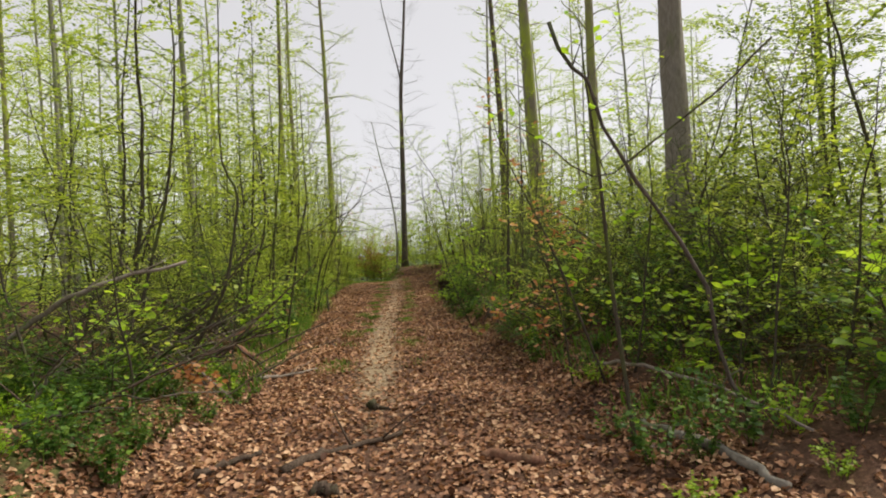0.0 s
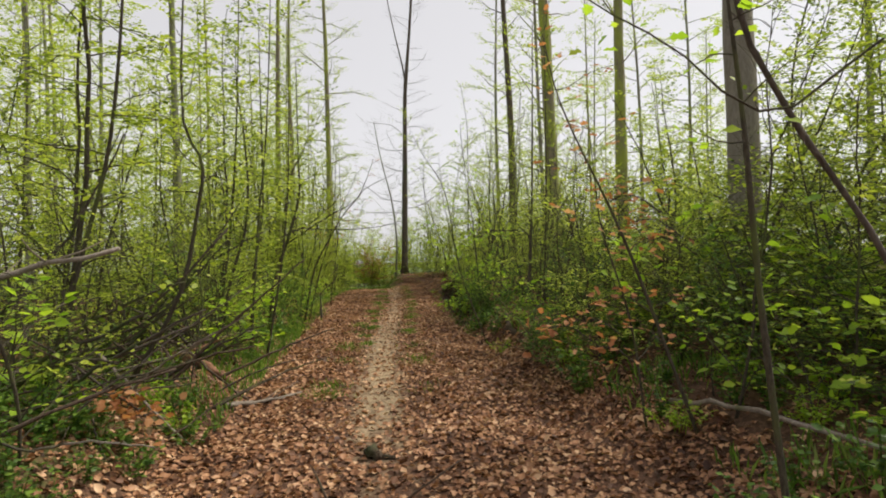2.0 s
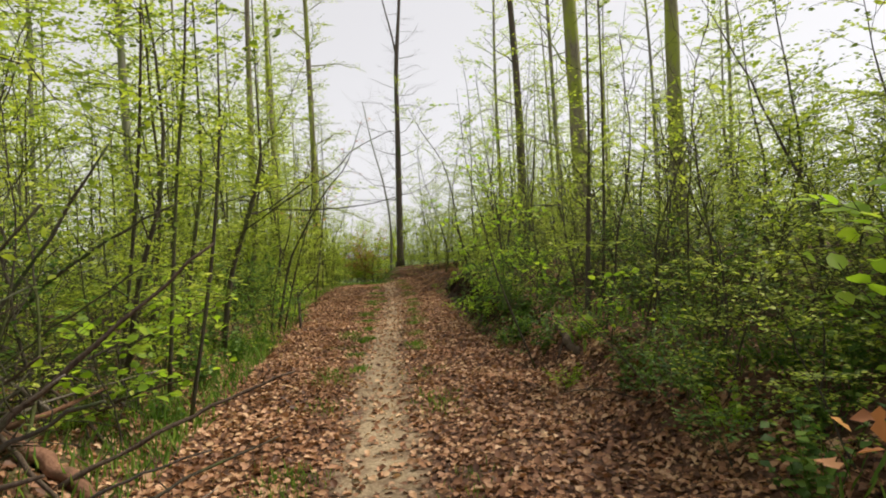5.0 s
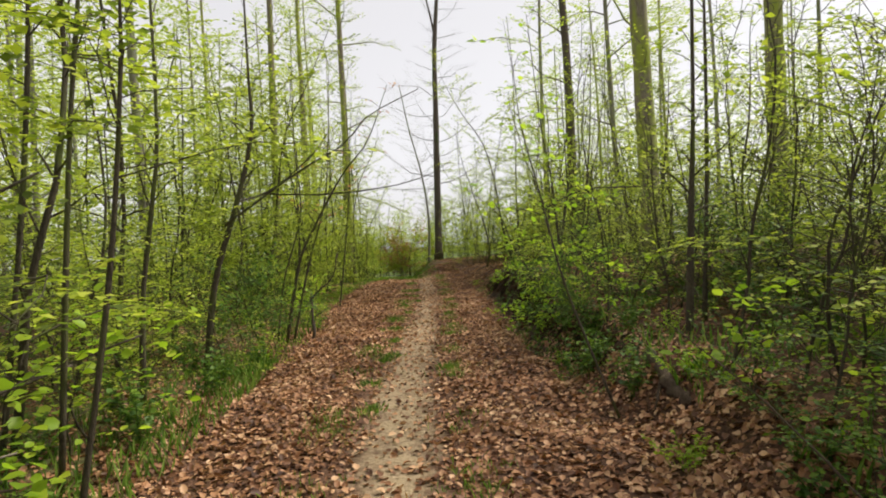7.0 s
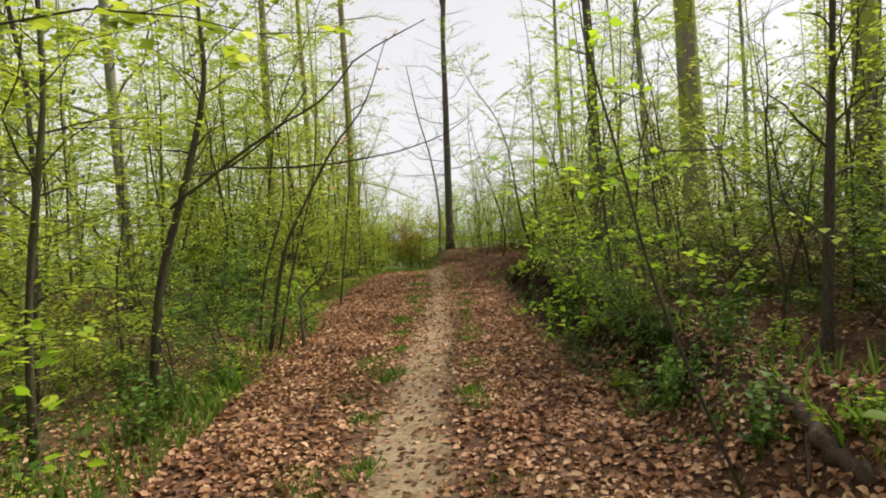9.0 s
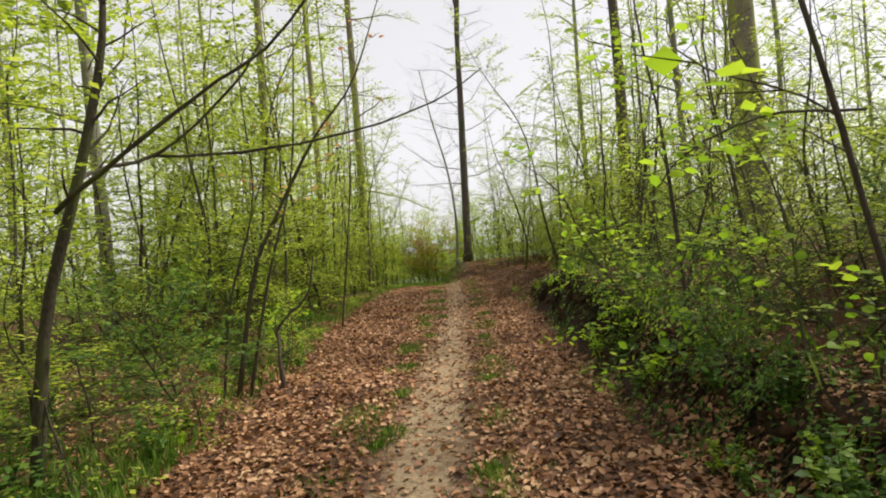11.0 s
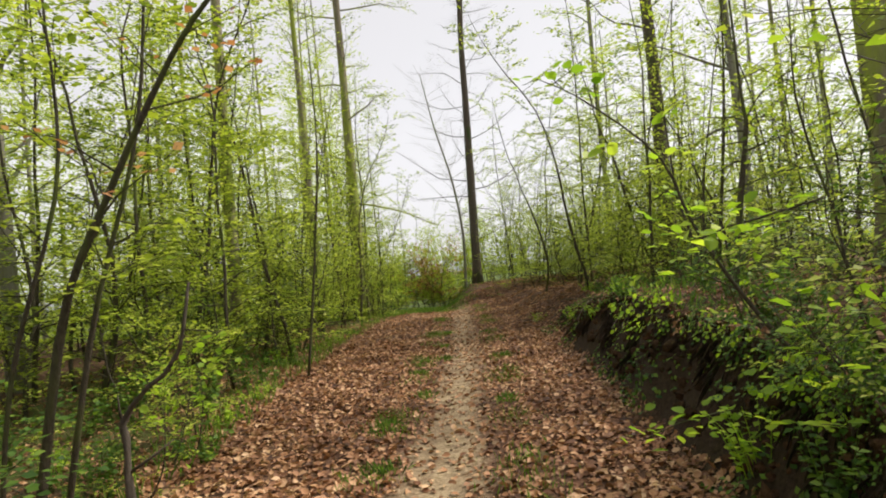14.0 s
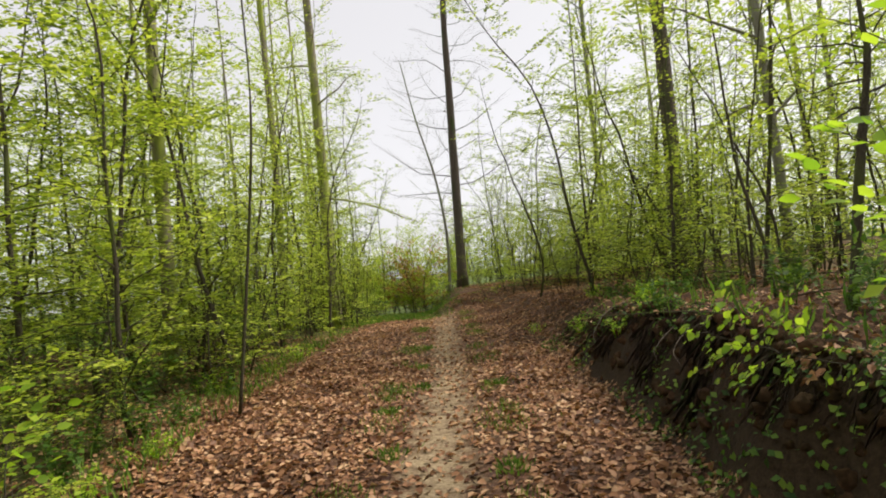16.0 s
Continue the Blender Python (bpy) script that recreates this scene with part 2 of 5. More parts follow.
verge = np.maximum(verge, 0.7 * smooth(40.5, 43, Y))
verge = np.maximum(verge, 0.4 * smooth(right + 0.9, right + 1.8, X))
# bare soil of the cut bank, drawn out along it as painted shade
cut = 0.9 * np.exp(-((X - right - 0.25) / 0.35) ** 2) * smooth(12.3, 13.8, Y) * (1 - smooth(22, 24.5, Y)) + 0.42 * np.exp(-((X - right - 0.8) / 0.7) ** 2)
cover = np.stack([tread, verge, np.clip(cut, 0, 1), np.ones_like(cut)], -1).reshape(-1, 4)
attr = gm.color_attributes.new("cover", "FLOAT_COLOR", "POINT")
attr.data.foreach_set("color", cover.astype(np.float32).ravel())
gm.polygons.foreach_set("use_smooth", np.ones(len(gm.polygons), bool))
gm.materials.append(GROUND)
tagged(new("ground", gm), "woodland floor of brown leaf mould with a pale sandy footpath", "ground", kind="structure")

# ---------------------------------------------------------------- mesh makers


class Mesh:
    """Gathers tubes and leaves as vertex and face arrays."""

    def __init__(self):
        self.v, self.f, self.n = [], [], 0

    def tube(self, pts, radii, sides=6, cap=True):
        pts = np.asarray(pts, float)
        tan = np.gradient(pts, axis=0)
        tan /= np.linalg.norm(tan, axis=1)[:, None] + 1e-9
        ref = np.array([0.31, 0.95, 0.05]) if abs(tan[0, 1]) < 0.85 else np.array([1.0, 0, 0.1])
        a = np.cross(tan, ref)
        a /= np.linalg.norm(a, axis=1)[:, None] + 1e-9
        b = np.cross(tan, a)
        ang = np.arange(sides) * 2 * np.pi / sides
        r = np.asarray(radii, float)
        r = r[:, None] if r.ndim == 1 else r
        ring = pts[:, None] + r[..., None] * (np.cos(ang)[None, :, None] * a[:, None] + np.sin(ang)[None, :, None] * b[:, None])
        base = self.n
        self.v.append(ring.reshape(-1, 3))
        for i in range(len(pts) - 1):
            for j in range(sides):
                k = (j + 1) % sides
                self.f.append((base + i * sides + j, base + i * sides + k, base + (i + 1) * sides + k, base + (i + 1) * sides + j))
        if cap:
            last = base + (len(pts) - 1) * sides
            self.f.append(tuple(last + j for j in range(sides)))
            self.f.append(tuple(base + j for j in reversed(range(sides))))
        self.n += ring.shape[0] * sides

    def done(self, name, mat, smooth_faces=True):
        m = bpy.data.meshes.new(name)
        m.from_pydata(np.concatenate(self.v).tolist(), [], self.f)
        if smooth_faces:
            m.polygons.foreach_set("use_smooth", np.ones(len(m.polygons), bool))
        m.materials.append(mat)
        return m


OUTLINE_FULL = ((0.0, 0.0, 0.0), (0.3, 0.36, 0.05), (0.68, 0.33, 0.03), (1.0, 0.0, -0.10), (0.68, -0.33, 0.03), (0.3, -0.36, 0.05))
OUTLINE_THIN = ((0.0, 0.0, 0.0), (0.5, 0.38, 0.06), (1.0, 0.0, -0.08), (0.5, -0.38, 0.06))
OUTLINE_CRISP = ((0.0, 0.0, 0.0), (0.42, 0.36, 0.08), (1.0, 0.06, -0.02), (0.55, -0.33, 0.11))
OUTLINE_LOBED = ((0.0, 0.0, 0.0), (0.22, 0.30, 0.06), (0.42, 0.16, 0.02), (0.62, 0.34, 0.05), (1.0, 0.0, -0.12), (0.62, -0.34, 0.05), (0.42, -0.16, 0.02), (0.22, -0.30, 0.06))


def leaf_mesh(name, pos, way, up, size, mat, outline=OUTLINE_THIN, curl=1.0):
    """All leaves of one crown: each a folded blade of its own."""
    pos, way, up = np.asarray(pos, float), np.asarray(way, float), np.asarray(up, float)
    way = way / (np.linalg.norm(way, axis=1)[:, None] + 1e-9)
    side = np.cross(up, way)
    side /= np.linalg.norm(side, axis=1)[:, None] + 1e-9
    nor = np.cross(way, side)
    out = np.array(outline)
    k = len(out)
    size = np.broadcast_to(np.asarray(size, float), (len(pos),))[:, None, None]
    v = pos[:, None] + size * (out[None, :, :1] * way[:, None] + out[None, :, 1:2] * side[:, None] + curl * out[None, :, 2:] * nor[:, None])
    n = len(pos)
    half = k // 2
    one, two = list(range(0, half + 1)), [0] + list(range(half, k))
    base = (np.arange(n) * k)[:, None]
    fa, fb = base + np.array(one), base + np.array(two)
    m = bpy.data.meshes.new(name)
    loops = np.concatenate([np.concatenate([fa, fb], 1).ravel()])
    m.vertices.add(n * k)
    m.vertices.foreach_set("co", v.astype(np.float32).ravel())
    m.loops.add(len(loops))
    m.loops.foreach_set("vertex_index", loops.astype(np.int32))
    m.polygons.add(2 * n)
    m.polygons.foreach_set("loop_start", (np.arange(2 * n) * (half + 1)).astype(np.int32))
    m.update(calc_edges=True)
    m.validate()
    m.materials.append(mat)
    return m


def part(name, mesh, parent, label=""):
    ob = new(name, mesh)
    ob.parent = parent
    if label:
        ob["label"] = label
    return ob


def curve_points(ctrl, n):
    """A smooth line through a few control points."""
    c = np.asarray(ctrl, float)
    c = np.vstack([2 * c[0] - c[1], c, 2 * c[-1] - c[-2]])
    out = []
    for t in np.linspace(0, len(c) - 3 - 1e-6, n):
        i = int(t)
        u = t - i
        p0, p1, p2, p3 = c[i:i + 4]
        out.append(0.5 * (2 * p1 + (p2 - p0) * u + (2 * p0 - 5 * p1 + 4 * p2 - p3) * u * u + (3 * p1 - p0 - 3 * p2 + p3) * u ** 3))
    return np.array(out)


def unit(v):
    return v / (np.linalg.norm(v) + 1e-9)


def grow(rng, stem, radius, first, count, reach, leaf, gap, rise=0.35, dense=1.0, sides=7, tip_reach=0.45, bare=0.0, heavy=0, leafless=0.0, twig=True, droop=0.05, flat=0.38, limb=1.0):
    """Limbs, twigs and leaves on a stem. first: where limbs begin; reach: longest limb; gap: metres between leaves."""
    trunk, limbs, boughs = Mesh(), Mesh(), [Mesh() for _ in range(heavy)]
    n = len(stem)
    trunk.tube(stem, np.linspace(1, 0.12, n) ** 0.85 * radius * (1 + 0.06 * rng.standard_normal(n)), sides)
    pos, way, up = [], [], []
    sprays = [([], [], []) for _ in range(heavy)]
    turn = rng.uniform(0, 6.28)
    for i in range(count):
        s = first + (1 - first) * (i + rng.uniform(0, 0.9)) / count
        k = min(int(s * (n - 1)), n - 2)
        u = s * (n - 1) - k
        root = stem[k] * (1 - u) + stem[k + 1] * u
        turn += 2.4 + rng.uniform(-0.5, 0.5)
        el = rise + rng.uniform(-0.25, 0.3) + 0.35 * s
        d = np.array([math.cos(turn) * math.cos(el), math.sin(turn) * math.cos(el), math.sin(el)])
        length = reach * (1 - (1 - tip_reach) * s) * rng.uniform(0.4, 1.25)
        m = 6
        line, p, dd = [root], root.copy(), d.copy()
        for _ in range(m - 1):
            dd = unit(dd + rng.normal(0, 0.19, 3) + np.array([0, 0, -droop]))
            p = p + dd * length / (m - 1)
            line.append(p)
        line = np.array(line)
        r0 = max(0.003, limb * min(radius * (1 - 0.85 * s) * 0.42, 0.006 + 0.011 * length))
        (boughs[i % len(boughs)] if i < len(boughs) else limbs).tube(line, np.linspace(r0, max(0.0016, r0 * 0.18), m), 5 if i < len(boughs) else 4, cap=False)
        twigs = max(2, int(length / 0.075 * dense))
        for j in range(twigs):
            if rng.random() < bare:
                continue
            q = 0.18 + 0.82 * (j + 0.5) / twigs
            kk = min(int(q * (m - 1)), m - 2)
            uu = q * (m - 1) - kk
            start = line[kk] * (1 - uu) + line[kk + 1] * uu
            ax = unit(line[kk + 1] - line[kk])
            lat = unit(np.cross(np.array([0, 0, 1.0]), ax)) * (1 if j % 2 else -1)
            td = unit(ax * rng.uniform(0.5, 1.0) + lat * rng.uniform(0.6, 1.0) + np.array([0, 0, rng.uniform(-0.15, 0.2)]))
            tl = length * rng.uniform(0.2, 0.5) * (1.15 - 0.65 * q)
            end = start + td * tl
            if twig and (j % 2 == 0 or radius > 0.05):
                limbs.tube([start, end], [0.0026, 0.0012], 3, cap=False)
            if rng.random() < leafless:
                continue
            cnt = max(2, int(tl / gap))
            a = (np.arange(cnt) + rng.uniform(0.3, 1.0)) / cnt
            base = start + np.outer(a, td) * tl + rng.normal(0, 1, (cnt, 3)) * np.array([0.028, 0.028, 0.012])
            flip = np.where(np.arange(cnt) % 2, 1.0, -1.0)[:, None]
            w = td * 0.75 + flip * unit(np.cross(np.array([0, 0, 1.0]), td)) * 0.8 + rng.normal(0, 0.22, (cnt, 3)) * np.array([1, 1, 2.2 * flat])
            p_to, w_to, u_to = sprays[i] if i < heavy else (pos, way, up)
            p_to.append(base)
            w_to.append(w)
            u_to.append(np.array([0, 0, 1.0]) + rng.normal(0, flat, (cnt, 3)))
    boughs = list(zip(boughs, sprays))
    return trunk, limbs, boughs, np.concatenate(pos), np.concatenate(way), np.concatenate(up)


def stem_line(rng, height, lean=0.06, bend=0.03, n=14):
    p, d = np.zeros(3), np.array([rng.normal(0, lean), rng.normal(0, lean), 1.0])
    out = [p]
    for _ in range(n - 1):
        d = unit(d + rng.normal(0, bend, 3) + np.array([0, 0, 0.04]))
        p = p + d * height / (n - 1)
        out.append(p)
    return np.array(out)


def add_limbs(rng, boughs, bark, leaves, leaf, root):
    """Each heavy limb is a part, with its spray of leaves under it."""
    for wood, (p, w, u) in boughs:
        limb = part("limb", wood.done("limb", bark), root)
        if p:
            p, w, u = np.concatenate(p), np.concatenate(w), np.concatenate(u)
            tagged(part("leaf_spray", leaf_mesh("leaf_spray", p, w, u, leaf * rng.uniform(0.6, 1.2, len(p)), leaves), limb), kind="stuff")


def tree(name, label, category, group, seed, stem, radius, bark=None, leaves=None, leaf=0.06, outline=OUTLINE_THIN, **more):
    """A woody plant: trunk, branches and crown under one base."""
    rng = np.random.default_rng(seed)
    trunk, limbs, boughs, pos, way, up = grow(rng, np.asarray(stem, float), radius, leaf=leaf, **more)
    bark, leaves = bark or BARK_TWIG, leaves or LEAF_BEECH
    root = tagged(new(name), label, category, group)
    part("trunk", trunk.done("trunk", bark), root)
    add_limbs(rng, boughs, bark, leaves or LEAF_BEECH, leaf, root)
    tagged(part("twig_growth", limbs.done("twig_growth", bark), root), kind="stuff")
    size = leaf * rng.uniform(0.6, 1.2, len(pos))
    part("crown", leaf_mesh("crown", pos, way, up, size, leaves, outline), root)
    return root


def put(ob, x, y, turn=0.0, size=1.0, sink=0.05):
    z = float(ground_z(x, y)) - sink
    return Matrix.Translation((x, y, z)) @ Matrix.Rotation(turn, 4, "Z") @ Matrix.Scale(size, 4)


def settle(ob, x, y, turn=0.0, size=1.0, sink=0.05):
    ob.matrix_basis = put(ob, x, y, turn, size, sink)
    return ob


def spread(ob, spots, rng, low=0.85, high=1.15):
    """The first spot takes the thing itself, the rest take copies."""
    for i, (x, y) in enumerate(spots):
        m = put(ob, x, y, rng.uniform(0, 6.28), rng.uniform(low, high))
        if i == 0:
            first = (ob, m)
        else:
            made = copy_thing(ob, Matrix())
            made.matrix_basis = m
    if spots:
        first[0].matrix_basis = first[1]


def edge_right(y):
    return float(np.interp(y, RIGHT_Y, RIGHT_X))


def edge_left(y):
    return float(np.interp(y, LEFT_Y, LEFT_X))

# ---------------------------------------------------------------- tall forest trees


def tall_tree(label, seed, x, y, height, radius, bark, ctrl=(), first=0.55, count=16, reach=3.2, dense=0.5, leaves=None, bare=0.3, gap=0.1, sides=12, leaf=0.09, flare=1.35, heavy=6, leafless=0.0, rise=0.5, droop=0.05, limb=1.0):
    rng = np.random.default_rng(seed)
    z0 = float(ground_z(x, y)) - 0.1
    ctrl = ctrl or ((0, 0), (rng.normal(0, 0.12), rng.normal(0, 0.12)), (rng.normal(0, 0.3), rng.normal(0, 0.3)))
    pts = np.array([(cx, cy, height * i / (len(ctrl) - 1)) for i, (cx, cy) in enumerate(ctrl)])
    stem = curve_points(pts, 26)
    trunk, limbs, boughs, pos, way, up = grow(rng, stem, radius, first, count, reach, leaf, gap, rise, dense, sides, 0.5, bare, heavy, leafless, True, droop, 0.3, limb)
    trunk = Mesh()
    s = np.linspace(0, 1, 26)
    rr = radius * (1 - 0.72 * s) * (1 + (flare - 1) * np.exp(-s * height / 0.35))
    lobes = 1 + 0.05 * rng.standard_normal((26, sides)) + 0.12 * np.exp(-s * height / 0.4)[:, None] * rng.standard_normal(sides)[None]
    trunk.tube(stem, rr[:, None] * lobes, sides)
    root = tagged(new("forest_tree"), label, "tree", "tall trees of the wood")
    part("trunk", trunk.done("trunk", bark), root)
    add_limbs(rng, boughs, bark, leaves or LEAF_BEECH, leaf, root)
    tagged(part("twig_growth", limbs.done("twig_growth", bark), root), kind="stuff")
    part("crown", leaf_mesh("crown", pos, way, up, leaf * rng.uniform(0.6, 1.2, len(pos)), leaves or LEAF_BEECH), root)
    root.location = (x, y, z0)
    return root


dark_tree = tall_tree("dark slender tree with bare side twigs on the mound", 1, -3.05, 40.3, 19, 0.21, BARK_DARK, ((0.03, 0), (0.13, 0), (0.25, 0), (0.36, 0), (0.72, 0), (1.05, 0)), 0.1, 62, 3.4, 0.5, None, 0.0, 0.9, leafless=0.985, rise=0.1, droop=-0.03, limb=0.5)
side_stem = Mesh()
side_stem.tube(curve_points(((0.42, 0, 12.2), (0.2, 0, 13.6), (-0.15, 0, 15.2), (-0.6, 0, 17.6), (-0.8, 0, 19.5)), 12), np.linspace(0.06, 0.02, 12), 6)
part("limb", side_stem.done("limb", BARK_DARK), dark_tree)
tall_tree("thin pale leafless tree close behind the dark one", 9, -3.75, 42.2, 10.5, 0.075, BARK_FAR, ((0, 0), (0.12, 0), (-0.15, 0), (-0.75, 0), (-1.2, 0)), 0.25, 46, 2.6, 0.6, None, 0.0, 0.9, leafless=0.98, rise=0.35, droop=-0.02, limb=0.6)
tall_tree("straight trunk with dark bark and short side shoots", 2, 2.75, 30.1, 20, 0.2, BARK_DARK, ((0, 0), (0.1, 0), (-0.1, 0), (-0.1, 0)), 0.25, 26, 2.6, 0.6, None, 0.6, 0.09)
tall_tree("thick mossy trunk wound with ivy", 3, 3.1, 21.0, 19, 0.235, BARK_MOSSY, ((0.05, 0), (-0.05, 0), (-0.2, 0), (-0.15, 0)), 0.2, 22, 2.2, 0.6, None, 0.55, 0.08)
tall_tree("mossy upright trunk among saplings", 4, 4.28, 17.6, 17, 0.17, BARK_MOSSY, ((0, 0), (0.05, 0), (0.1, 0), (0.0, 0)), 0.3, 18, 2.0, 0.6, None, 0.6, 0.09)
tall_tree("smooth grey beech trunk, thick and bare below", 5, 3.88, 10.3, 20, 0.225, BARK_BEECH, ((0, 0), (0.0, 0), (0.05, 0), (0.0, 0)), 0.45, 14, 3.0, 0.5, None, 0.5, 0.1, 16)
tall_tree("mossy straight trunk with leafy shoots up its side", 6, -6.2, 32.6, 20, 0.17, BARK_MOSSY, ((0, 0), (0.02, 0), (0.0, 0), (-0.2, 0)), 0.12, 54, 2.7, 0.8, None, 0.25, 0.075, leaf=0.075, rise=0.2)
tall_tree("mossy trunk of a tall tree in the thicket", 7, -9.3, 37.0, 20, 0.17, BARK_MOSSY, ((0, 0), (0.15, 0), (0.1, 0), (0.3, 0)), 0.15, 34, 2.4, 0.8, None, 0.3, 0.09)
tall_tree("tall mossy trunk standing among saplings", 8, -6.75, 25.0, 18, 0.125, BARK_MOSSY, ((0, 0), (0.1, 0), (0.25, 0), (0.5, 0)), 0.2, 34, 2.0, 0.8, None, 0.3, 0.08)

rng = np.random.default_rng(11)
far_spots = []
for _ in range(3000):
    if len(far_spots) >= 74:
        break
    x, y = rng.uniform(-34, 30), rng.uniform(14, 70)
    ang = math.degrees(math.atan2(x + 0.5, y))
    if (x > 0 and rng.random() < 0.72) or (-11.5 < ang < 3.5) or (x > 0 and y < 26 and x < 7) or (x < 0 and x > -5.5 - 0.1 * y):
        continue
    if any((x - a) ** 2 + (y - b) ** 2 < 5 for a, b in far_spots):
        continue
    far_spots.append((x, y))
far_kinds = []
for k in range(6):
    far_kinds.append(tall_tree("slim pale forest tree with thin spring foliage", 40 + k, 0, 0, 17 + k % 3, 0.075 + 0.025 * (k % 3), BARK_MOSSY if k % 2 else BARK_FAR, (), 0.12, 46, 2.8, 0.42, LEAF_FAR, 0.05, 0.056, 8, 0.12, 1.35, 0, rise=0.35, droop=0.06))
for k in range(6):
    spread(far_kinds[k], far_spots[k::6], rng, 0.8, 1.15)

# ---------------------------------------------------------------- saplings of the thicket
KINDS = []
for k in range(7):
    r = np.random.default_rng(100 + k)
    hgt = (3.2, 4.2, 5.2, 6.2, 7.2, 4.6, 5.6)[k]
    KINDS.append(tree("beech_sapling", "slender young beech with thin dark stem and fresh green leaf sprays", "sapling", "saplings of the thicket",
                      200 + k, stem_line(r, hgt, 0.17, 0.085), 0.011 + 0.0034 * hgt, None, None, 0.076,
                      first=0.08 + 0.03 * (k % 3), count=int(9 + hgt * 3.3), reach=0.75 + 0.15 * hgt, gap=0.026, rise=0.5, dense=0.55, droop=0.11, flat=0.2))
BUSHES = []
for k in range(4):
    r = np.random.default_rng(150 + k)
    BUSHES.append(tree("hornbeam_bush", "low leafy bush of thin twigs with small green leaves", "bush", "bushes along the path",
                       260 + k, stem_line(r, 1.3 + 0.3 * k, 0.25, 0.12), 0.012, None, LEAF_DARK if k == 0 else LEAF_BEECH, 0.055,
                       first=0.04, count=19, reach=1.0, gap=0.023, rise=0.5, dense=0.7, tip_reach=0.55, droop=0.1, flat=0.24))


def scatter(rng, count, box, apart, allowed):
    spots, tries = [], 0
    while len(spots) < count and tries < count * 60:
        tries += 1
        x, y = rng.uniform(box[0], box[1]), rng.uniform(box[2], box[3])
        if allowed(x, y) and all((x - a) ** 2 + (y - b) ** 2 > apart * apart for a, b in spots):
            spots.append((x, y))
    return spots


rng = np.random.default_rng(21)
# left thicket, then right thicket, then the far end of the path
left_spots = scatter(rng, 88, (-15, -2, 5.2, 40), 0.7, lambda x, y: x < edge_left(y) - (0.75 if y < 17 else 1.2) - rng.exponential(1.6) and x > -6 - y * 0.32)
right_spots = scatter(rng, 92, (-4, 13, 5, 40), 0.75, lambda x, y: x > edge_right(y) + (1.3 if y < 19 else 1.7) + rng.exponential(1.2) and x < 4 + y * 0.3 and (y > 7 or x > 2.4) and (y < 20 or rng.random() < 0.45))
end_spots = scatter(rng, 26, (-16, 6, 43, 60), 1.4, lambda x, y: x > edge_right(y) + 1.0 or x < edge_left(y) - 1.0)
spots = left_spots + end_spots
for k in range(7):
    spread(KINDS[k], spots[k::7], rng, 0.8, 1.15)
for k, pick in enumerate((0, 1, 5, 2)):
    for x, y in right_spots[k::4]:
        copy_thing(KINDS[pick], Matrix()).matrix_basis = put(None, x, y, rng.uniform(0, 6.28), rng.uniform(0.65, 1.0))
bush_left = scatter(rng, 58, (-9, -2, 5.2, 40), 0.5, lambda x, y: edge_left(y) - 3.0 < x < edge_left(y) - (1.6 if y < 9.5 else 1.3 if 17 < y < 30 else 0.4) and rng.random() < 1.15 - y / 40)
bush_right = scatter(rng, 80, (-4, 7, 4.4, 18), 0.5, lambda x, y: edge_right(y) + 0.8 + (0.7 if y < 8 or y > 11.5 else 0) < x < edge_right(y) + 4.6 and rng.random() < (1.15 - y / 42) * (0.55 if 9.5 < y < 16 else 1))
both = bush_left + bush_right
for k in range(4):
    spread(BUSHES[k], both[k::4], rng, 0.6, 1.15)
lip = scatter(rng, 5, (-3, 3, 13.5, 17.6), 0.45, lambda x, y: edge_right(y) + 0.38 < x < edge_right(y) + 0.95)
for k, (x, y) in enumerate(lip):
    m = put(None, x, y, rng.uniform(0, 6.28), rng.uniform(0.45, 0.8)) 
    copy_thing(BUSHES[k % 4], Matrix()).matrix_basis = Matrix.Translation(m.translation) @ Matrix.Rotation(-0.45, 4, "Y") @ Matrix.Translation(-m.translation) @ m
# taller bushes deeper in the right-hand thicket and bright ones at the left verge
deep = scatter(rng, 44, (2.2, 10, 4.8, 24), 0.7, lambda x, y: x > edge_right(y) + (2.0 if y < 9.5 or y > 17 else 3.4) and x < 3.6 + 0.42 * y)
for k, (x, y) in enumerate(deep):
    copy_thing(BUSHES[(1, 3, 1, 2)[k % 4]], Matrix()).matrix_basis = put(None, x, y, rng.uniform(0, 6.28), rng.uniform(1.2, 1.75))
for k, (x, y, sz) in enumerate(((-4.0, 18.4, 0.55), (-4.6, 19.1, 0.7), (-4.9, 20.6, 0.5), (-3.3, 9.7, 0.5), (-3.4, 11.6, 0.45), (-3.2, 6.6, 0.7), (-3.5, 15.2, 0.5), (-3.7, 17.3, 0.55))):
    copy_thing(BUSHES[1 if k % 3 else 3], Matrix()).matrix_basis = put(None, x, y, k * 1.3, sz)
# tall leafy saplings filling the middle height of the left wood
fill = scatter(rng, 17, (-14, -4.6, 17, 36), 0.8, lambda x, y: x < edge_left(y) - 1.3 and x > -5.5 - y * 0.25)
for k, (x, y) in enumerate(fill):
    copy_thing(KINDS[(3, 4, 6)[k % 3]], Matrix()).matrix_basis = put(None, x, y, rng.uniform(0, 6.28), rng.uniform(1.0, 1.3))
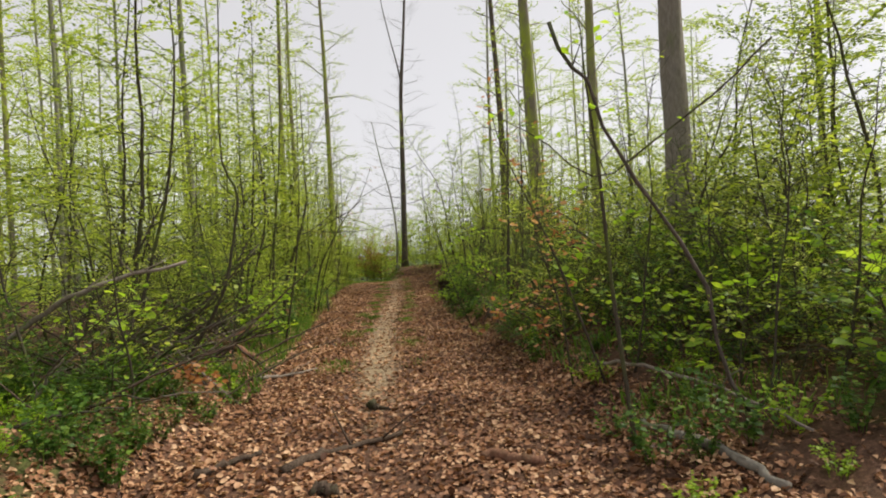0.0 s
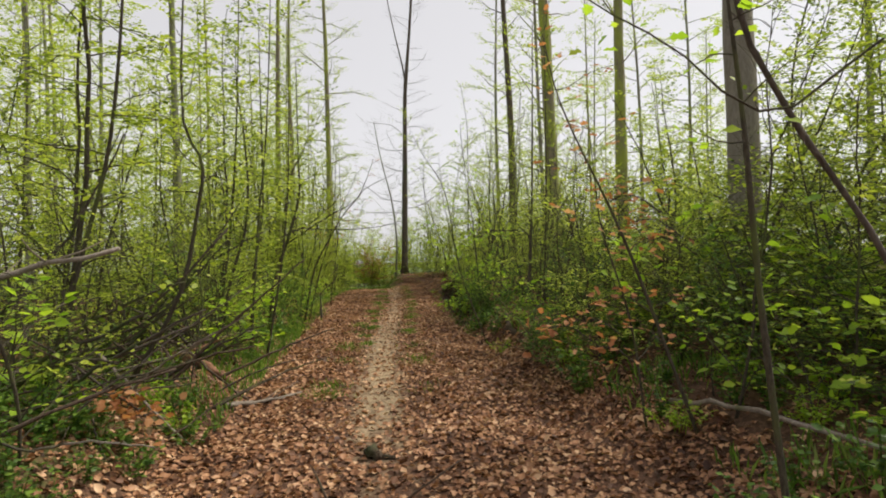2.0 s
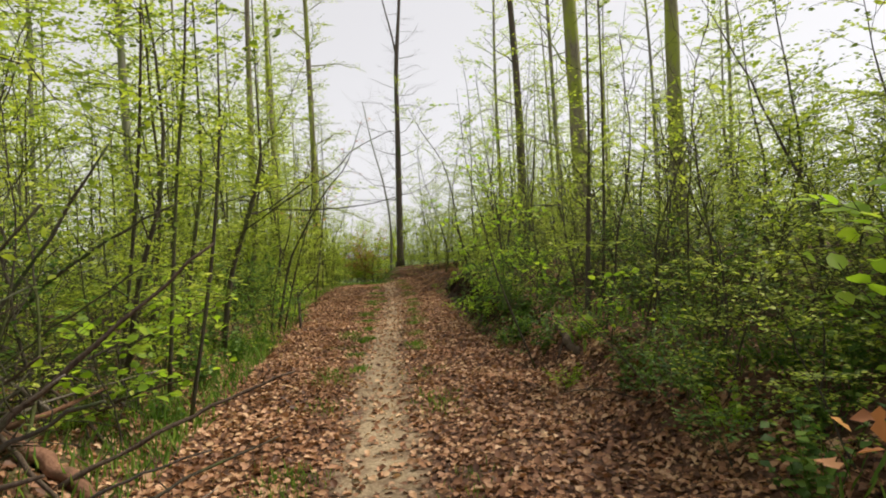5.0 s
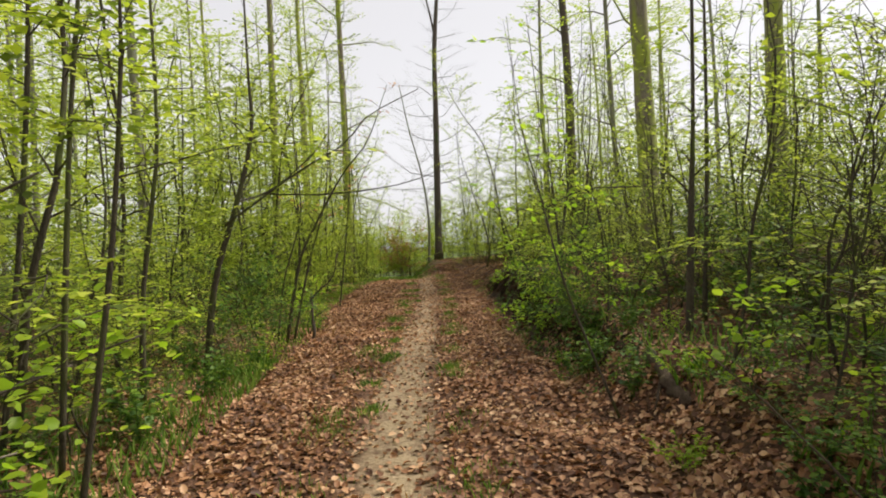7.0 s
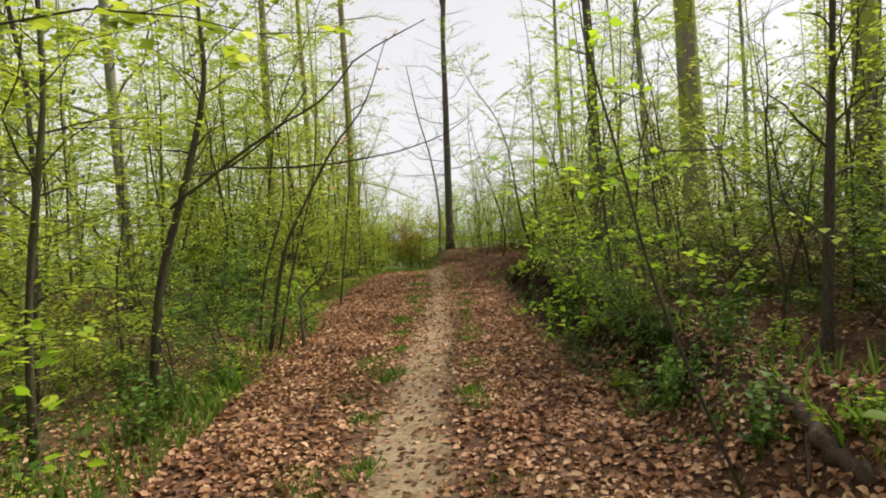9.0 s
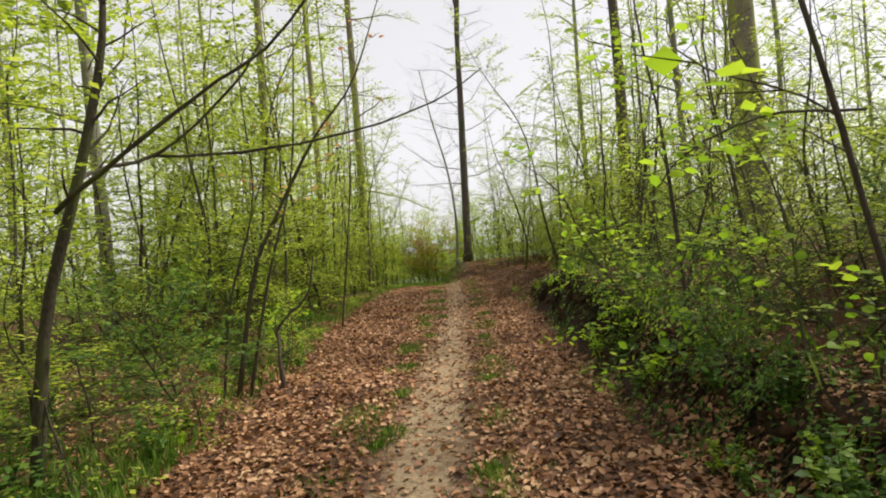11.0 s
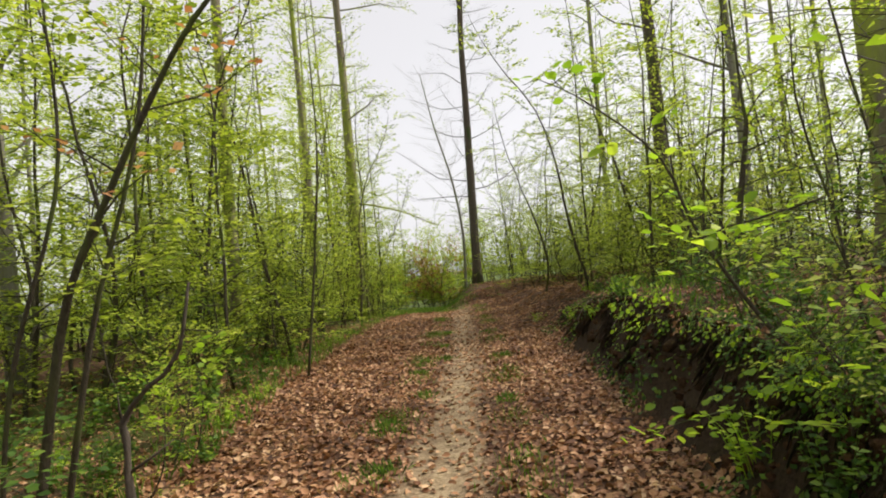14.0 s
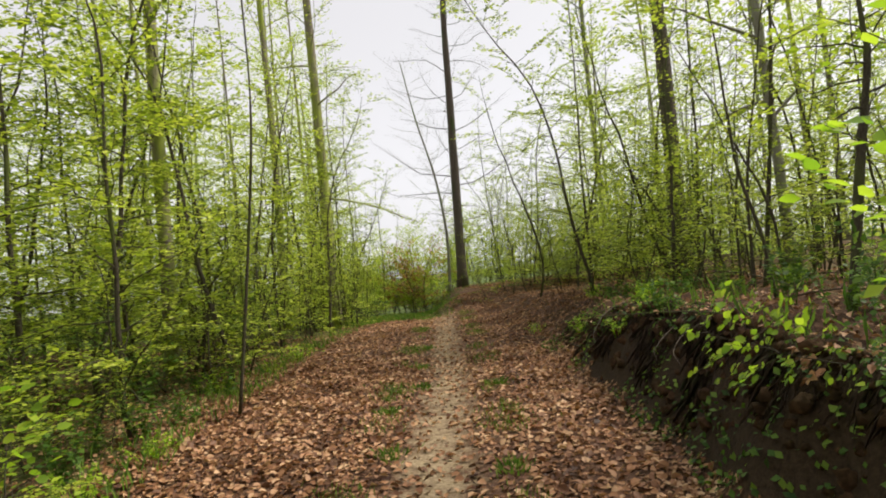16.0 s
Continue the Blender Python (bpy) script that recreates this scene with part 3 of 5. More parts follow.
# slender saplings closing in on the gap of sky
for k, (x, y, sz) in enumerate(((-0.5, 30.5, 0.9), (0.3, 27.2, 0.95), (1.3, 25.4, 1.05), (-1.1, 34.2, 0.8), (0.7, 33.0, 1.1), (-0.3, 37.0, 1.0), (1.6, 36.0, 1.2), (2.0, 28.0, 1.15), (-5.7, 27.0, 1.0), (-5.5, 29.6, 0.9), (-6.2, 33.8, 1.05), (-6.9, 36.8, 1.1), (-7.6, 40.0, 1.1), (-5.3, 24.0, 1.0), (-4.9, 21.0, 0.9), (-8.4, 43.0, 1.1), (-1.7, 42.0, 0.7), (-0.4, 44.0, 0.9))):
    copy_thing(KINDS[(3, 4, 6, 2)[k % 4]], Matrix()).matrix_basis = put(None, x, y, k * 2.1, sz)
# slim whips standing close together on the bank and the mound, and pale scrub past the crest
WHIPS = []
for k in range(4):
    r = np.random.default_rng(190 + k)
    hgt = 3.2 + 0.75 * k
    WHIPS.append(tree("slender_whip", "very thin young stem with sparse small pale green leaves", "sapling", "thin stems crowding the bank", 270 + k, stem_line(r, hgt, 0.12, 0.06), 0.017 + 0.002 * k,
                      None, LEAF_BEECH if k % 2 else LEAF_FAR, 0.062, first=0.1, count=17 + 2 * k, reach=0.85, gap=0.027, rise=0.6, dense=0.5, tip_reach=0.5, droop=0.08, flat=0.22))
whip_spots = scatter(rng, 62, (-3.2, 9, 18.5, 41), 0.4, lambda x, y: x > (edge_right(y) + 0.55 if y < 31 else -2.5 + 0.1 * (37 - y)) + rng.exponential(1.5) and x < 1.0 + 0.22 * y and (x + 3.05) ** 2 + (y - 40.3) ** 2 > 0.5)
whip_spots += scatter(rng, 26, (-8.5, -4.4, 24, 42), 0.45, lambda x, y: edge_left(min(y, 37)) - 2.6 < x < edge_left(min(y, 37)) - 0.45)
whip_spots += scatter(rng, 56, (-16, 7, 44, 58), 0.8, lambda x, y: True)
for k in range(4):
    spread(WHIPS[k], whip_spots[k::4], rng, 0.75, 1.15)
TALL_WHIPS = []
for k in range(3):
    r = np.random.default_rng(196 + k)
    TALL_WHIPS.append(tree("slender_pole", "tall thin young tree with scattered tiny leaves", "sapling", "tall thin trees round the gap", 285 + k, stem_line(r, 7.0 + 0.9 * k, 0.07, 0.05, 18), 0.032,
                           None, LEAF_FAR if k else LEAF_BEECH, 0.075, first=0.15, count=44, reach=1.5, gap=0.06, rise=0.55, dense=0.55, tip_reach=0.45, droop=0.06, flat=0.25))
pole_spots = scatter(rng, 15, (-1.9, 8, 27, 46), 0.8, lambda x, y: x > (edge_right(y) + 1.4 if y < 31 else -1.7) + 0.0 and x < 1.5 + 0.14 * y)
pole_spots += scatter(rng, 12, (-10, -5, 26, 42), 0.8, lambda x, y: edge_left(min(y, 36)) - 3.0 < x < edge_left(min(y, 36)) - 0.9)
for k in range(3):
    spread(TALL_WHIPS[k], pole_spots[k::3], rng, 0.8, 1.15)
close = scatter(rng, 26, (-8, -3, 19.5, 40), 0.6, lambda x, y: edge_left(min(y, 36)) - 1.9 < x < edge_left(min(y, 36)) - 0.75)
close += scatter(rng, 26, (-3, 7, 23, 40), 0.7, lambda x, y: (edge_right(y) if y < 31 else -2.6) + 1.8 < x < (edge_right(y) if y < 31 else -2.6) + 5.0)
for k, (x, y) in enumerate(close):
    copy_thing(BUSHES[(1, 3, 2)[k % 3]], Matrix()).matrix_basis = put(None, x, y, rng.uniform(0, 6.28), rng.uniform(1.0, 1.5))
SCRUB = []
for k in range(3):
    r = np.random.default_rng(195 + k)
    SCRUB.append(tree("scrub_bush", "pale yellow-green scrub bush past the crest", "bush", "scrub closing the end of the path", 275 + k, stem_line(r, 2.3 + 0.5 * k, 0.2, 0.1), 0.02,
                      None, LEAF_FAR, 0.1, first=0.03, count=30, reach=1.35, gap=0.045, rise=0.7, dense=0.75, tip_reach=0.5, droop=0.08, flat=0.3))
scrub_spots = scatter(rng, 34, (-13, 4, 43.2, 50), 0.75, lambda x, y: x < -4.2 or y > 44.5)
scrub_spots += scatter(rng, 14, (-1.6, 10, 37.5, 46), 0.9, lambda x, y: True)
scrub_spots += scatter(rng, 16, (-9, -4.1, 41.0, 45.5), 0.55, lambda x, y: True)
rim = scatter(rng, 30, (-2.7, 4, 32.5, 42), 0.5, lambda x, y: y > 33 + 0.5 * max(0.0, -1.0 - x) and (x + 3.05) ** 2 + (y - 40.3) ** 2 > 0.6)
for k, (x, y) in enumerate(rim):
    copy_thing(BUSHES[(1, 3, 2)[k % 3]], Matrix()).matrix_basis = put(None, x, y, rng.uniform(0, 6.28), rng.uniform(0.45, 0.8))
for k in range(3):
    spread(SCRUB[k], scrub_spots[k::3], rng, 0.8, 1.3)
# leafless thin saplings with tangled twigs
BARE = []
for k in range(3):
    r = np.random.default_rng(170 + k)
    BARE.append(tree("bare_sapling", "thin leafless sapling with tangled grey-brown twigs", "sapling", "bare saplings", 280 + k, stem_line(r, 1.9 + 0.6 * k, 0.3, 0.1), 0.014,
                     None, LEAF_BEECH, 0.055, first=0.06, count=22, reach=1.25, gap=0.05, rise=0.65, dense=0.42, tip_reach=0.5, leafless=0.85, heavy=4, droop=0.1))
bare_spots = scatter(rng, 34, (-1, 4.5, 8.5, 18), 0.45, lambda x, y: edge_right(y) + 0.6 < x < edge_right(y) + 3.0)
bare_spots += scatter(rng, 22, (-6, -2, 5.0, 10.5), 0.4, lambda x, y: edge_left(y) - 2.4 < x < edge_left(y) - 0.5)
bare_spots += scatter(rng, 10, (1.2, 4, 4.6, 8), 0.45, lambda x, y: edge_right(y) + 0.8 < x < edge_right(y) + 2.6)
for k in range(3):
    spread(BARE[k], bare_spots[k::3], rng, 0.7, 1.15)
# taller young beeches at the back of the right-hand thicket
for k, (x, y, sz) in enumerate(((5.2, 8.0, 0.95), (5.9, 9.2, 1.05), (6.3, 10.6, 1.1), (5.0, 12.2, 1.0), (7.0, 9.4, 1.15), (7.6, 12.4, 1.1), (6.2, 14.2, 1.1))):
    copy_thing(KINDS[(3, 6, 4, 2)[k % 4]], Matrix()).matrix_basis = put(None, x, y, k * 1.7, sz)
# low shoots with broad bright leaves
BROAD = []
for k in range(2):
    r = np.random.default_rng(180 + k)
    BROAD.append(tree("broadleaf_shoot", "low shoot with broad bright green leaves", "bush", "broadleaf shoots at the verge", 290 + k, stem_line(r, 0.8 + 0.3 * k, 0.3, 0.12), 0.008,
                      None, LEAF_BROAD, 0.085, OUTLINE_FULL, first=0.15, count=14, reach=0.6, gap=0.045, rise=0.3, dense=0.6, tip_reach=0.6))
shoots = ((-3.1, 9.9), (-3.4, 10.9), (-2.95, 9.3), (-3.3, 11.7), (0.9, 13.9), (0.55, 14.8), (0.95, 16.0), (0.4, 17.8), (1.0, 11.2), (0.75, 18.9), (0.15, 16.4), (-3.9, 17.9), (-4.2, 18.8), (2.2, 5.9), (1.9, 6.9), (-3.2, 5.6))
low_green = scatter(rng, 7, (0.9, 2.6, 9.3, 11.4), 0.3, lambda x, y: True)
for k, (x, y) in enumerate(low_green):
    copy_thing(BROAD[k % 2], Matrix()).matrix_basis = put(None, x, y, rng.uniform(0, 6.28), rng.uniform(0.45, 0.65))
front = scatter(rng, 16, (1.7, 5.2, 4.7, 9.5), 0.4, lambda x, y: edge_right(y) + 0.9 < x)
for k, (x, y) in enumerate(front):
    copy_thing(BROAD[k % 2], Matrix()).matrix_basis = put(None, x, y, rng.uniform(0, 6.28), rng.uniform(1.0, 1.6))
for k in range(2):
    spread(BROAD[k], list(shoots[k::2]), rng, 0.8, 1.2)
for k, (x, y, sz) in enumerate(((0.95, 8.6, 0.62), (1.2, 9.2, 0.7), (0.85, 9.8, 0.6), (1.35, 8.1, 0.6), (1.0, 10.6, 0.55))):
    copy_thing(BUSHES[2 if k % 2 else 0], Matrix()).matrix_basis = put(None, x, y, k * 1.9, sz)

# ---------------------------------------------------------------- single young trees beside the path


def hero(name, label, category, group, seed, pts, radius, top=0.0, **more):
    """A young tree whose stem runs through given places; top: metres grown on beyond the last one."""
    pts = [tuple(p) for p in pts]
    if top:
        a, b = np.array(pts[-2]), np.array(pts[-1])
        pts.append(tuple(b + unit(unit(b - a) + np.array([0, 0, 0.8])) * top))
    base = pts[0]
    z = float(ground_z(base[0], base[1]))
    stem = [(0, 0, min(0.0, z - base[2]) - 0.05)] + [tuple(np.array(p) - np.array(base)) for p in pts[1:]]
    if z - base[2] > 0.05:
        stem[0] = (0, 0, z - base[2] - 0.05)
    ob = tree(name, label, category, group, seed, curve_points(stem, 18), radius, heavy=6, **more)
    ob.location = base
    return ob


YOUNG = dict(outline=OUTLINE_FULL, first=0.3, count=14, reach=0.9, gap=0.02, rise=0.5, dense=0.55, droop=0.07, flat=0.22)
GREEN = dict(first=0.36, count=19, reach=1.3, gap=0.024, rise=0.45, dense=0.45, droop=0.06, flat=0.2, leaf=0.062, outline=OUTLINE_FULL)
hero("young_tree", "thin upright young tree with grey-brown bark and few leaves", "young tree", "", 301,
     [(1.33, 4.75, 0.1), (1.22, 4.75, 1.16), (1.16, 4.75, 2.15), (1.1, 4.75, 2.8)], 0.021, 0.5, first=0.45, count=9, reach=0.8, gap=0.06, dense=0.5, leaves=LEAF_BROAD, leaf=0.075)
hero("young_tree", "slim sapling with withered orange-brown leaves", "young tree", "", 302,
     [(1.52, 6.28, 0.2), (1.19, 6.28, 1.09), (0.96, 6.28, 1.72), (0.59, 6.28, 2.57)], 0.016, 0.6, first=0.12, count=16, reach=0.7, gap=0.1, dense=0.36, leaves=LEAF_DEAD, leaf=0.07, outline=OUTLINE_LOBED)
hero("young_tree", "slim sapling with withered orange-brown leaves", "young tree", "", 303,
     [(1.22, 6.54, 0.2), (1.12, 6.54, 0.94), (0.93, 6.54, 1.63), (0.88, 6.54, 2.02)], 0.011, 0.7, first=0.1, count=14, reach=0.65, gap=0.1, dense=0.36, leaves=LEAF_DEAD, leaf=0.085, outline=OUTLINE_LOBED)
hero("young_tree", "dark leaning young beech with side branches", "young tree", "", 304,
     [(-3.8, 7.0, 0.25), (-3.42, 7.0, 1.6), (-3.16, 7.0, 2.55), (-3.02, 7.0, 3.8), (-3.03, 7.0, 4.6)], 0.023, 1.6, **GREEN)
hero("young_tree", "dark crooked young beech with forked top", "young tree", "", 305,
     [(-3.3, 7.4, 0.2), (-2.75, 7.35, 1.2), (-2.55, 7.33, 2.0), (-2.5, 7.33, 2.42), (-2.66, 7.3, 2.9), (-2.6, 7.3, 4.4)], 0.023, 1.0, **GREEN)
hero("young_tree", "upright young beech with a wavy thin stem", "young tree", "stems by the verge", 306,
     [(-3.75, 10.8, 0.3), (-3.5, 10.8, 1.95), (-3.38, 10.8, 3.3), (-3.3, 10.8, 5.0)], 0.021, 1.2, **GREEN)
hero("young_tree", "upright young beech with a wavy thin stem", "young tree", "stems by the verge", 307,
     [(-3.15, 10.5, 0.35), (-2.98, 10.5, 2.1), (-2.85, 10.5, 3.2), (-2.75, 10.5, 4.8)], 0.019, 1.2, **GREEN)
hero("young_tree", "upright young beech with a wavy thin stem", "young tree", "stems by the verge", 308,
     [(-2.85, 10.2, 0.3), (-2.6, 10.2, 1.36), (-2.48, 10.2, 2.36), (-2.45, 10.2, 3.0)], 0.019, 2.0, **GREEN)
hero("young_tree", "upright young beech with a wavy thin stem", "young tree", "stems by the verge", 309,
     [(-3.75, 12.4, 0.3), (-3.7, 12.4, 1.1), (-3.56, 12.4, 1.98), (-3.48, 12.4, 2.65), (-3.48, 12.4, 4.5)], 0.030, 1.2, **GREEN)
hero("young_tree", "forked young beech leaning over the path edge", "young tree", "", 310,
     [(-3.92, 13.99, 0.1), (-3.75, 13.99, 1.16), (-3.45, 13.99, 2.03), (-3.23, 13.99, 2.84), (-3.23, 13.99, 3.56)], 0.043, 2.0, **GREEN)
hero("young_tree", "dark forked young tree leaning towards the path", "young tree", "", 311,
     [(-3.8, 16.5, 0.15), (-3.53, 16.5, 1.24), (-3.25, 16.5, 1.82), (-2.78, 16.5, 2.59), (-2.35, 16.5, 3.1)], 0.027, 0.9, first=0.35, count=14, reach=0.9, gap=0.06, dense=0.45, leaves=LEAF_DEAD, leaf=0.06)
hero("young_tree", "thin brown stem growing beside a leaning tree", "young tree", "", 320,
     [(-3.72, 16.6, 0.1), (-3.4, 16.55, 1.2), (-3.1, 16.6, 2.2), (-3.0, 16.65, 3.2)], 0.018, 1.2, **YOUNG)
hero("young_tree", "thin brown stem growing beside a leaning tree", "young tree", "", 321,
     [(-3.9, 16.4, 0.1), (-3.75, 16.4, 1.0), (-3.45, 16.45, 2.0), (-3.5, 16.5, 3.0)], 0.016, 1.2, **YOUNG)
hero("young_tree", "thin upright young beech with a pale lower stem", "young tree", "", 312,
     [(-4.18, 21.7, 0.15), (-3.93, 21.7, 1.68), (-3.76, 21.7, 3.15), (-3.75, 21.7, 4.5)], 0.019, 1.0, **YOUNG)
hero("young_tree", "straight dark young tree standing in bushes", "young tree", "", 313,
     [(1.53, 13.49, 0.6), (1.63, 13.49, 2.21), (1.68, 13.49, 4.06)], 0.027, 2.0, **YOUNG)
hero("young_tree", "straight young tree with green-brown bark on the bank", "young tree", "", 314,
     [(1.15, 12.8, 0.5), (1.22, 12.8, 1.67), (1.28, 12.8, 2.69)], 0.039, 3.0, **YOUNG)
hero("young_tree", "thin arching sapling bent over from the bank", "young tree", "", 315,
     [(0.36, 12.08, 0.2), (0.11, 12.08, 0.65), (-0.06, 12.08, 1.18), (-0.17, 12.08, 1.7), (-0.31, 12.08, 2.32), (-0.34, 12.08, 2.55)], 0.012, 0.7, first=0.4, count=10, reach=0.6, gap=0.06, dense=0.5, leaves=LEAF_BROAD, leaf=0.075)
hero("young_tree", "slender sapling with broad bright leaves on the bank", "young tree", "", 316,
     [(0.42, 15.5, 0.5), (0.36, 15.5, 1.5), (0.3, 15.5, 2.3), (0.2, 15.5, 3.0)], 0.019, 1.5, first=0.25, count=20, reach=1.0, gap=0.055, dense=0.5, leaves=LEAF_BROAD, leaf=0.085, outline=OUTLINE_FULL)
hero("young_tree", "long thin sapling arching over the eroded bank", "young tree", "", 317,
     [(0.29, 17.03, 0.6), (0.01, 17.03, 1.03), (-0.21, 17.03, 1.44), (-0.35, 17.03, 1.83), (-0.72, 17.03, 2.19), (-0.97, 17.03, 2.35)], 0.013, 0.0, first=0.2, count=16, reach=0.6, gap=0.06, dense=0.5, leaves=LEAF_BROAD, leaf=0.085, outline=OUTLINE_FULL)
hero("young_tree", "straight dark young tree on top of the bank", "young tree", "", 318,
     [(0.85, 19.78, 0.8), (1.01, 19.78, 1.69), (1.14, 19.78, 2.41), (1.13, 19.78, 2.79)], 0.035, 2.2, first=0.3, count=18, reach=1.0, gap=0.05, dense=0.5, leaves=LEAF_BROAD, leaf=0.075)
hero("young_tree", "upright young tree behind the bank edge", "young tree", "", 319,
     [(1.89, 23.61, 0.8), (2.24, 23.61, 3.14), (2.39, 23.61, 4.83)], 0.031, 2.5, **YOUNG)


# ---------------------------------------------------------------- boughs, sticks and logs


def stick(name, label, pts, radius, bark, seed, stubs=2, taper=0.45, category="branch", group="", leafy=None):
    rng = np.random.default_rng(seed)
    line = curve_points(pts, 14)
    line = line + rng.normal(0, min(radius * 0.42, 0.012), line.shape)
    base = line[0].copy()
    rr = np.linspace(1, taper, 14) * radius
    m = Mesh()
    m.tube(line - base, rr[:, None] * (1 + 0.16 * rng.standard_normal((14, 8))), 8)
    root = tagged(new(name, m.done(name, bark)), label, category, group)
    root.location = base
    for _ in range(stubs):
        k = int(rng.integers(3, 12))
        ax = unit(line[k + 1] - line[k])
        d = unit(ax * 0.6 + unit(rng.normal(0, 1, 3) + np.array([0, 0, 0.6])) * 0.8)
        ln = radius * rng.uniform(5, 14)
        t = Mesh()
        p = line[k] - base
        t.tube([p, p + d * ln * 0.5 + rng.normal(0, 0.01, 3), p + d * ln], [rr[k] * 0.5, rr[k] * 0.35, rr[k] * 0.15], 5)
        part("side_twig", t.done("side_twig", bark), root)
    if leafy:
        mat, count, size, outline = leafy
        k = rng.integers(4, 14, count)
        pos = line[k] - base + rng.normal(0, 0.09, (count, 3)) * np.array([1, 1, 0.6])
        part("leaves", leaf_mesh("leaves", pos, rng.normal(0, 1, (count, 3)) * np.array([1, 1, 0.4]), np.array([0, 0, 1.0]) + rng.normal(0, 0.4, (count, 3)), size * rng.uniform(0.6, 1.2, count), mat, outline), root)
    return root


def lying(x, y, up=0.0):
    return (x, y, float(ground_z(x, y)) + up)


stick("dead_stem", "dark crooked dead stem leaning against a young tree", [lying(2.2, 4.75), (2.02, 4.75, 0.64), (1.9, 4.75, 1.3), (1.57, 4.75, 1.84), (1.4, 4.75, 2.12), (1.21, 4.75, 2.5), (1.12, 4.75, 2.8), (0.95, 4.75, 2.98), (0.84, 4.75, 3.29)], 0.016, BARK_DARK, 1, 6, 0.95)
stick("leafy_branch", "thin overhanging branch with bright lobed leaves", [(2.3, 4.35, 2.95), (1.93, 4.3, 2.62), (1.41, 4.3, 2.26), (1.04, 4.3, 2.04), (0.65, 4.3, 2.33), (0.28, 4.3, 2.56)], 0.008, BARK_TWIG, 2, 3, 0.4, leafy=(LEAF_BROAD, 22, 0.07, OUTLINE_LOBED))
stick("fallen_log", "grey-green fallen stem lying among leaves", [lying(1.45, 5.1, 0.04), lying(1.7, 4.45, 0.04), lying(1.95, 3.75, 0.04)], 0.042, BARK_BEECH, 3, 1, 0.8, "log")
stick("fallen_branch", "long grey fallen branch propped on undergrowth", [lying(1.5, 6.8, 0.1), (1.75, 6.2, 0.36), (2.15, 4.87, 0.37), lying(2.3, 4.1, 0.05)], 0.022, PALEWOOD, 4, 3)
stick("fallen_branch", "knotty dark branch lying across the path", [lying(-1.33, 4.65, 0.02), lying(-1.15, 4.95, 0.035), lying(-1.01, 5.12, 0.03), lying(-0.8, 5.3, 0.03), lying(-0.5, 5.47, 0.03)], 0.042, DEADWOOD, 5, 3)
stick("fallen_branch", "short dark stick half sunk in leaves", [lying(-2.0, 4.58, 0.02), lying(-1.8, 4.8, 0.03), lying(-1.6, 4.98, 0.03)], 0.036, DEADWOOD, 6, 1)
stick("rotten_log", "short reddish rotten log on leaf litter", [lying(0.16, 4.72, 0.03), lying(0.38, 4.66, 0.035), lying(0.6, 4.59, 0.03)], 0.045, REDWOOD, 7, 0, 0.85, "log")
stick("wood_chunk", "small dark stump end on the path", [lying(-1.02, 4.28, 0.02), lying(-0.95, 4.26, 0.04), lying(-0.88, 4.24, 0.02)], 0.045, DEADWOOD, 8, 0, 0.8, "log")
stick("wood_chunk", "small dark stump end on the path", [lying(-0.95, 6.55, 0.02), lying(-0.9, 6.48, 0.05), lying(-0.85, 6.45, 0.03)], 0.05, DEADWOOD, 9, 1, 0.7, "log")
stick("rotten_log", "reddish rotten log at the edge of the thicket", [lying(-3.7, 8.9, 0.08), lying(-3.2, 8.65, 0.07), lying(-2.65, 8.45, 0.05)], 0.058, REDWOOD, 10, 1, 0.8, "log")
stick("fallen_branch", "pale bare branch lying on brown leaves", [lying(-2.5, 7.75, 0.03), lying(-2.3, 8.1, 0.05), lying(-1.95, 8.6, 0.03)], 0.028, PALEWOOD, 11, 2)
stick("fallen_branch", "thin pale stick leaning out of undergrowth", [(-3.3, 7.0, 0.75), (-2.9, 6.8, 0.48), lying(-2.35, 6.6, 0.02)], 0.016, PALEWOOD, 12, 2)
stick("fallen_branch", "grey weathered branch leaning on the brushwood", [lying(-5.4, 6.2, 0.0), (-4.36, 6.2, 1.04), (-3.94, 6.2, 1.29), (-3.47, 6.2, 1.46), (-2.66, 6.2, 1.63)], 0.036, PALEWOOD, 13, 4)
stick("fallen_branch", "dark leaning branch rising out of the brushwood", [lying(-4.3, 7.0, 0.0), (-3.8, 7.0, 0.71), (-3.24, 7.0, 0.92), (-2.91, 7.0, 1.09), (-2.57, 7.0, 1.37), (-2.16, 7.0, 1.79)], 0.021, BARK_DARK, 25, 5, 0.4)
stick("fallen_branch", "dark branch fallen at the foot of the thicket", [(-3.6, 8.6, 0.72), (-3.25, 8.5, 0.6), (-2.9, 8.3, 0.4), lying(-2.4, 8.1, 0.03)], 0.022, DEADWOOD, 14, 3)
stick("mossy_log", "mossy log end sticking out of the bank", [lying(0.7, 12.45, 0.05), lying(0.72, 12.1, 0.05), lying(0.76, 11.75, 0.03)], 0.05, DEADWOOD, 15, 1, 0.9, "log")
stick("tree_stump", "dark crooked stump with a bent shoot", [lying(-3.45, 16.8, -0.05), (-3.44, 16.8, 0.4), (-3.42, 16.8, 0.7), (-3.1, 16.8, 1.0), (-3.0, 16.8, 1.4)], 0.026, BARK_DARK, 16, 3, 0.3, "stump")
stick("bough", "long dark bare bough reaching towards the path", [(-3.57, 13.9, 1.79), (-3.15, 13.9, 2.05), (-2.64, 13.9, 2.37), (-2.23, 13.9, 2.59), (-1.83, 13.9, 2.93), (-1.29, 13.9, 3.2)], 0.016, BARK_TWIG, 17, 9, 0.25)
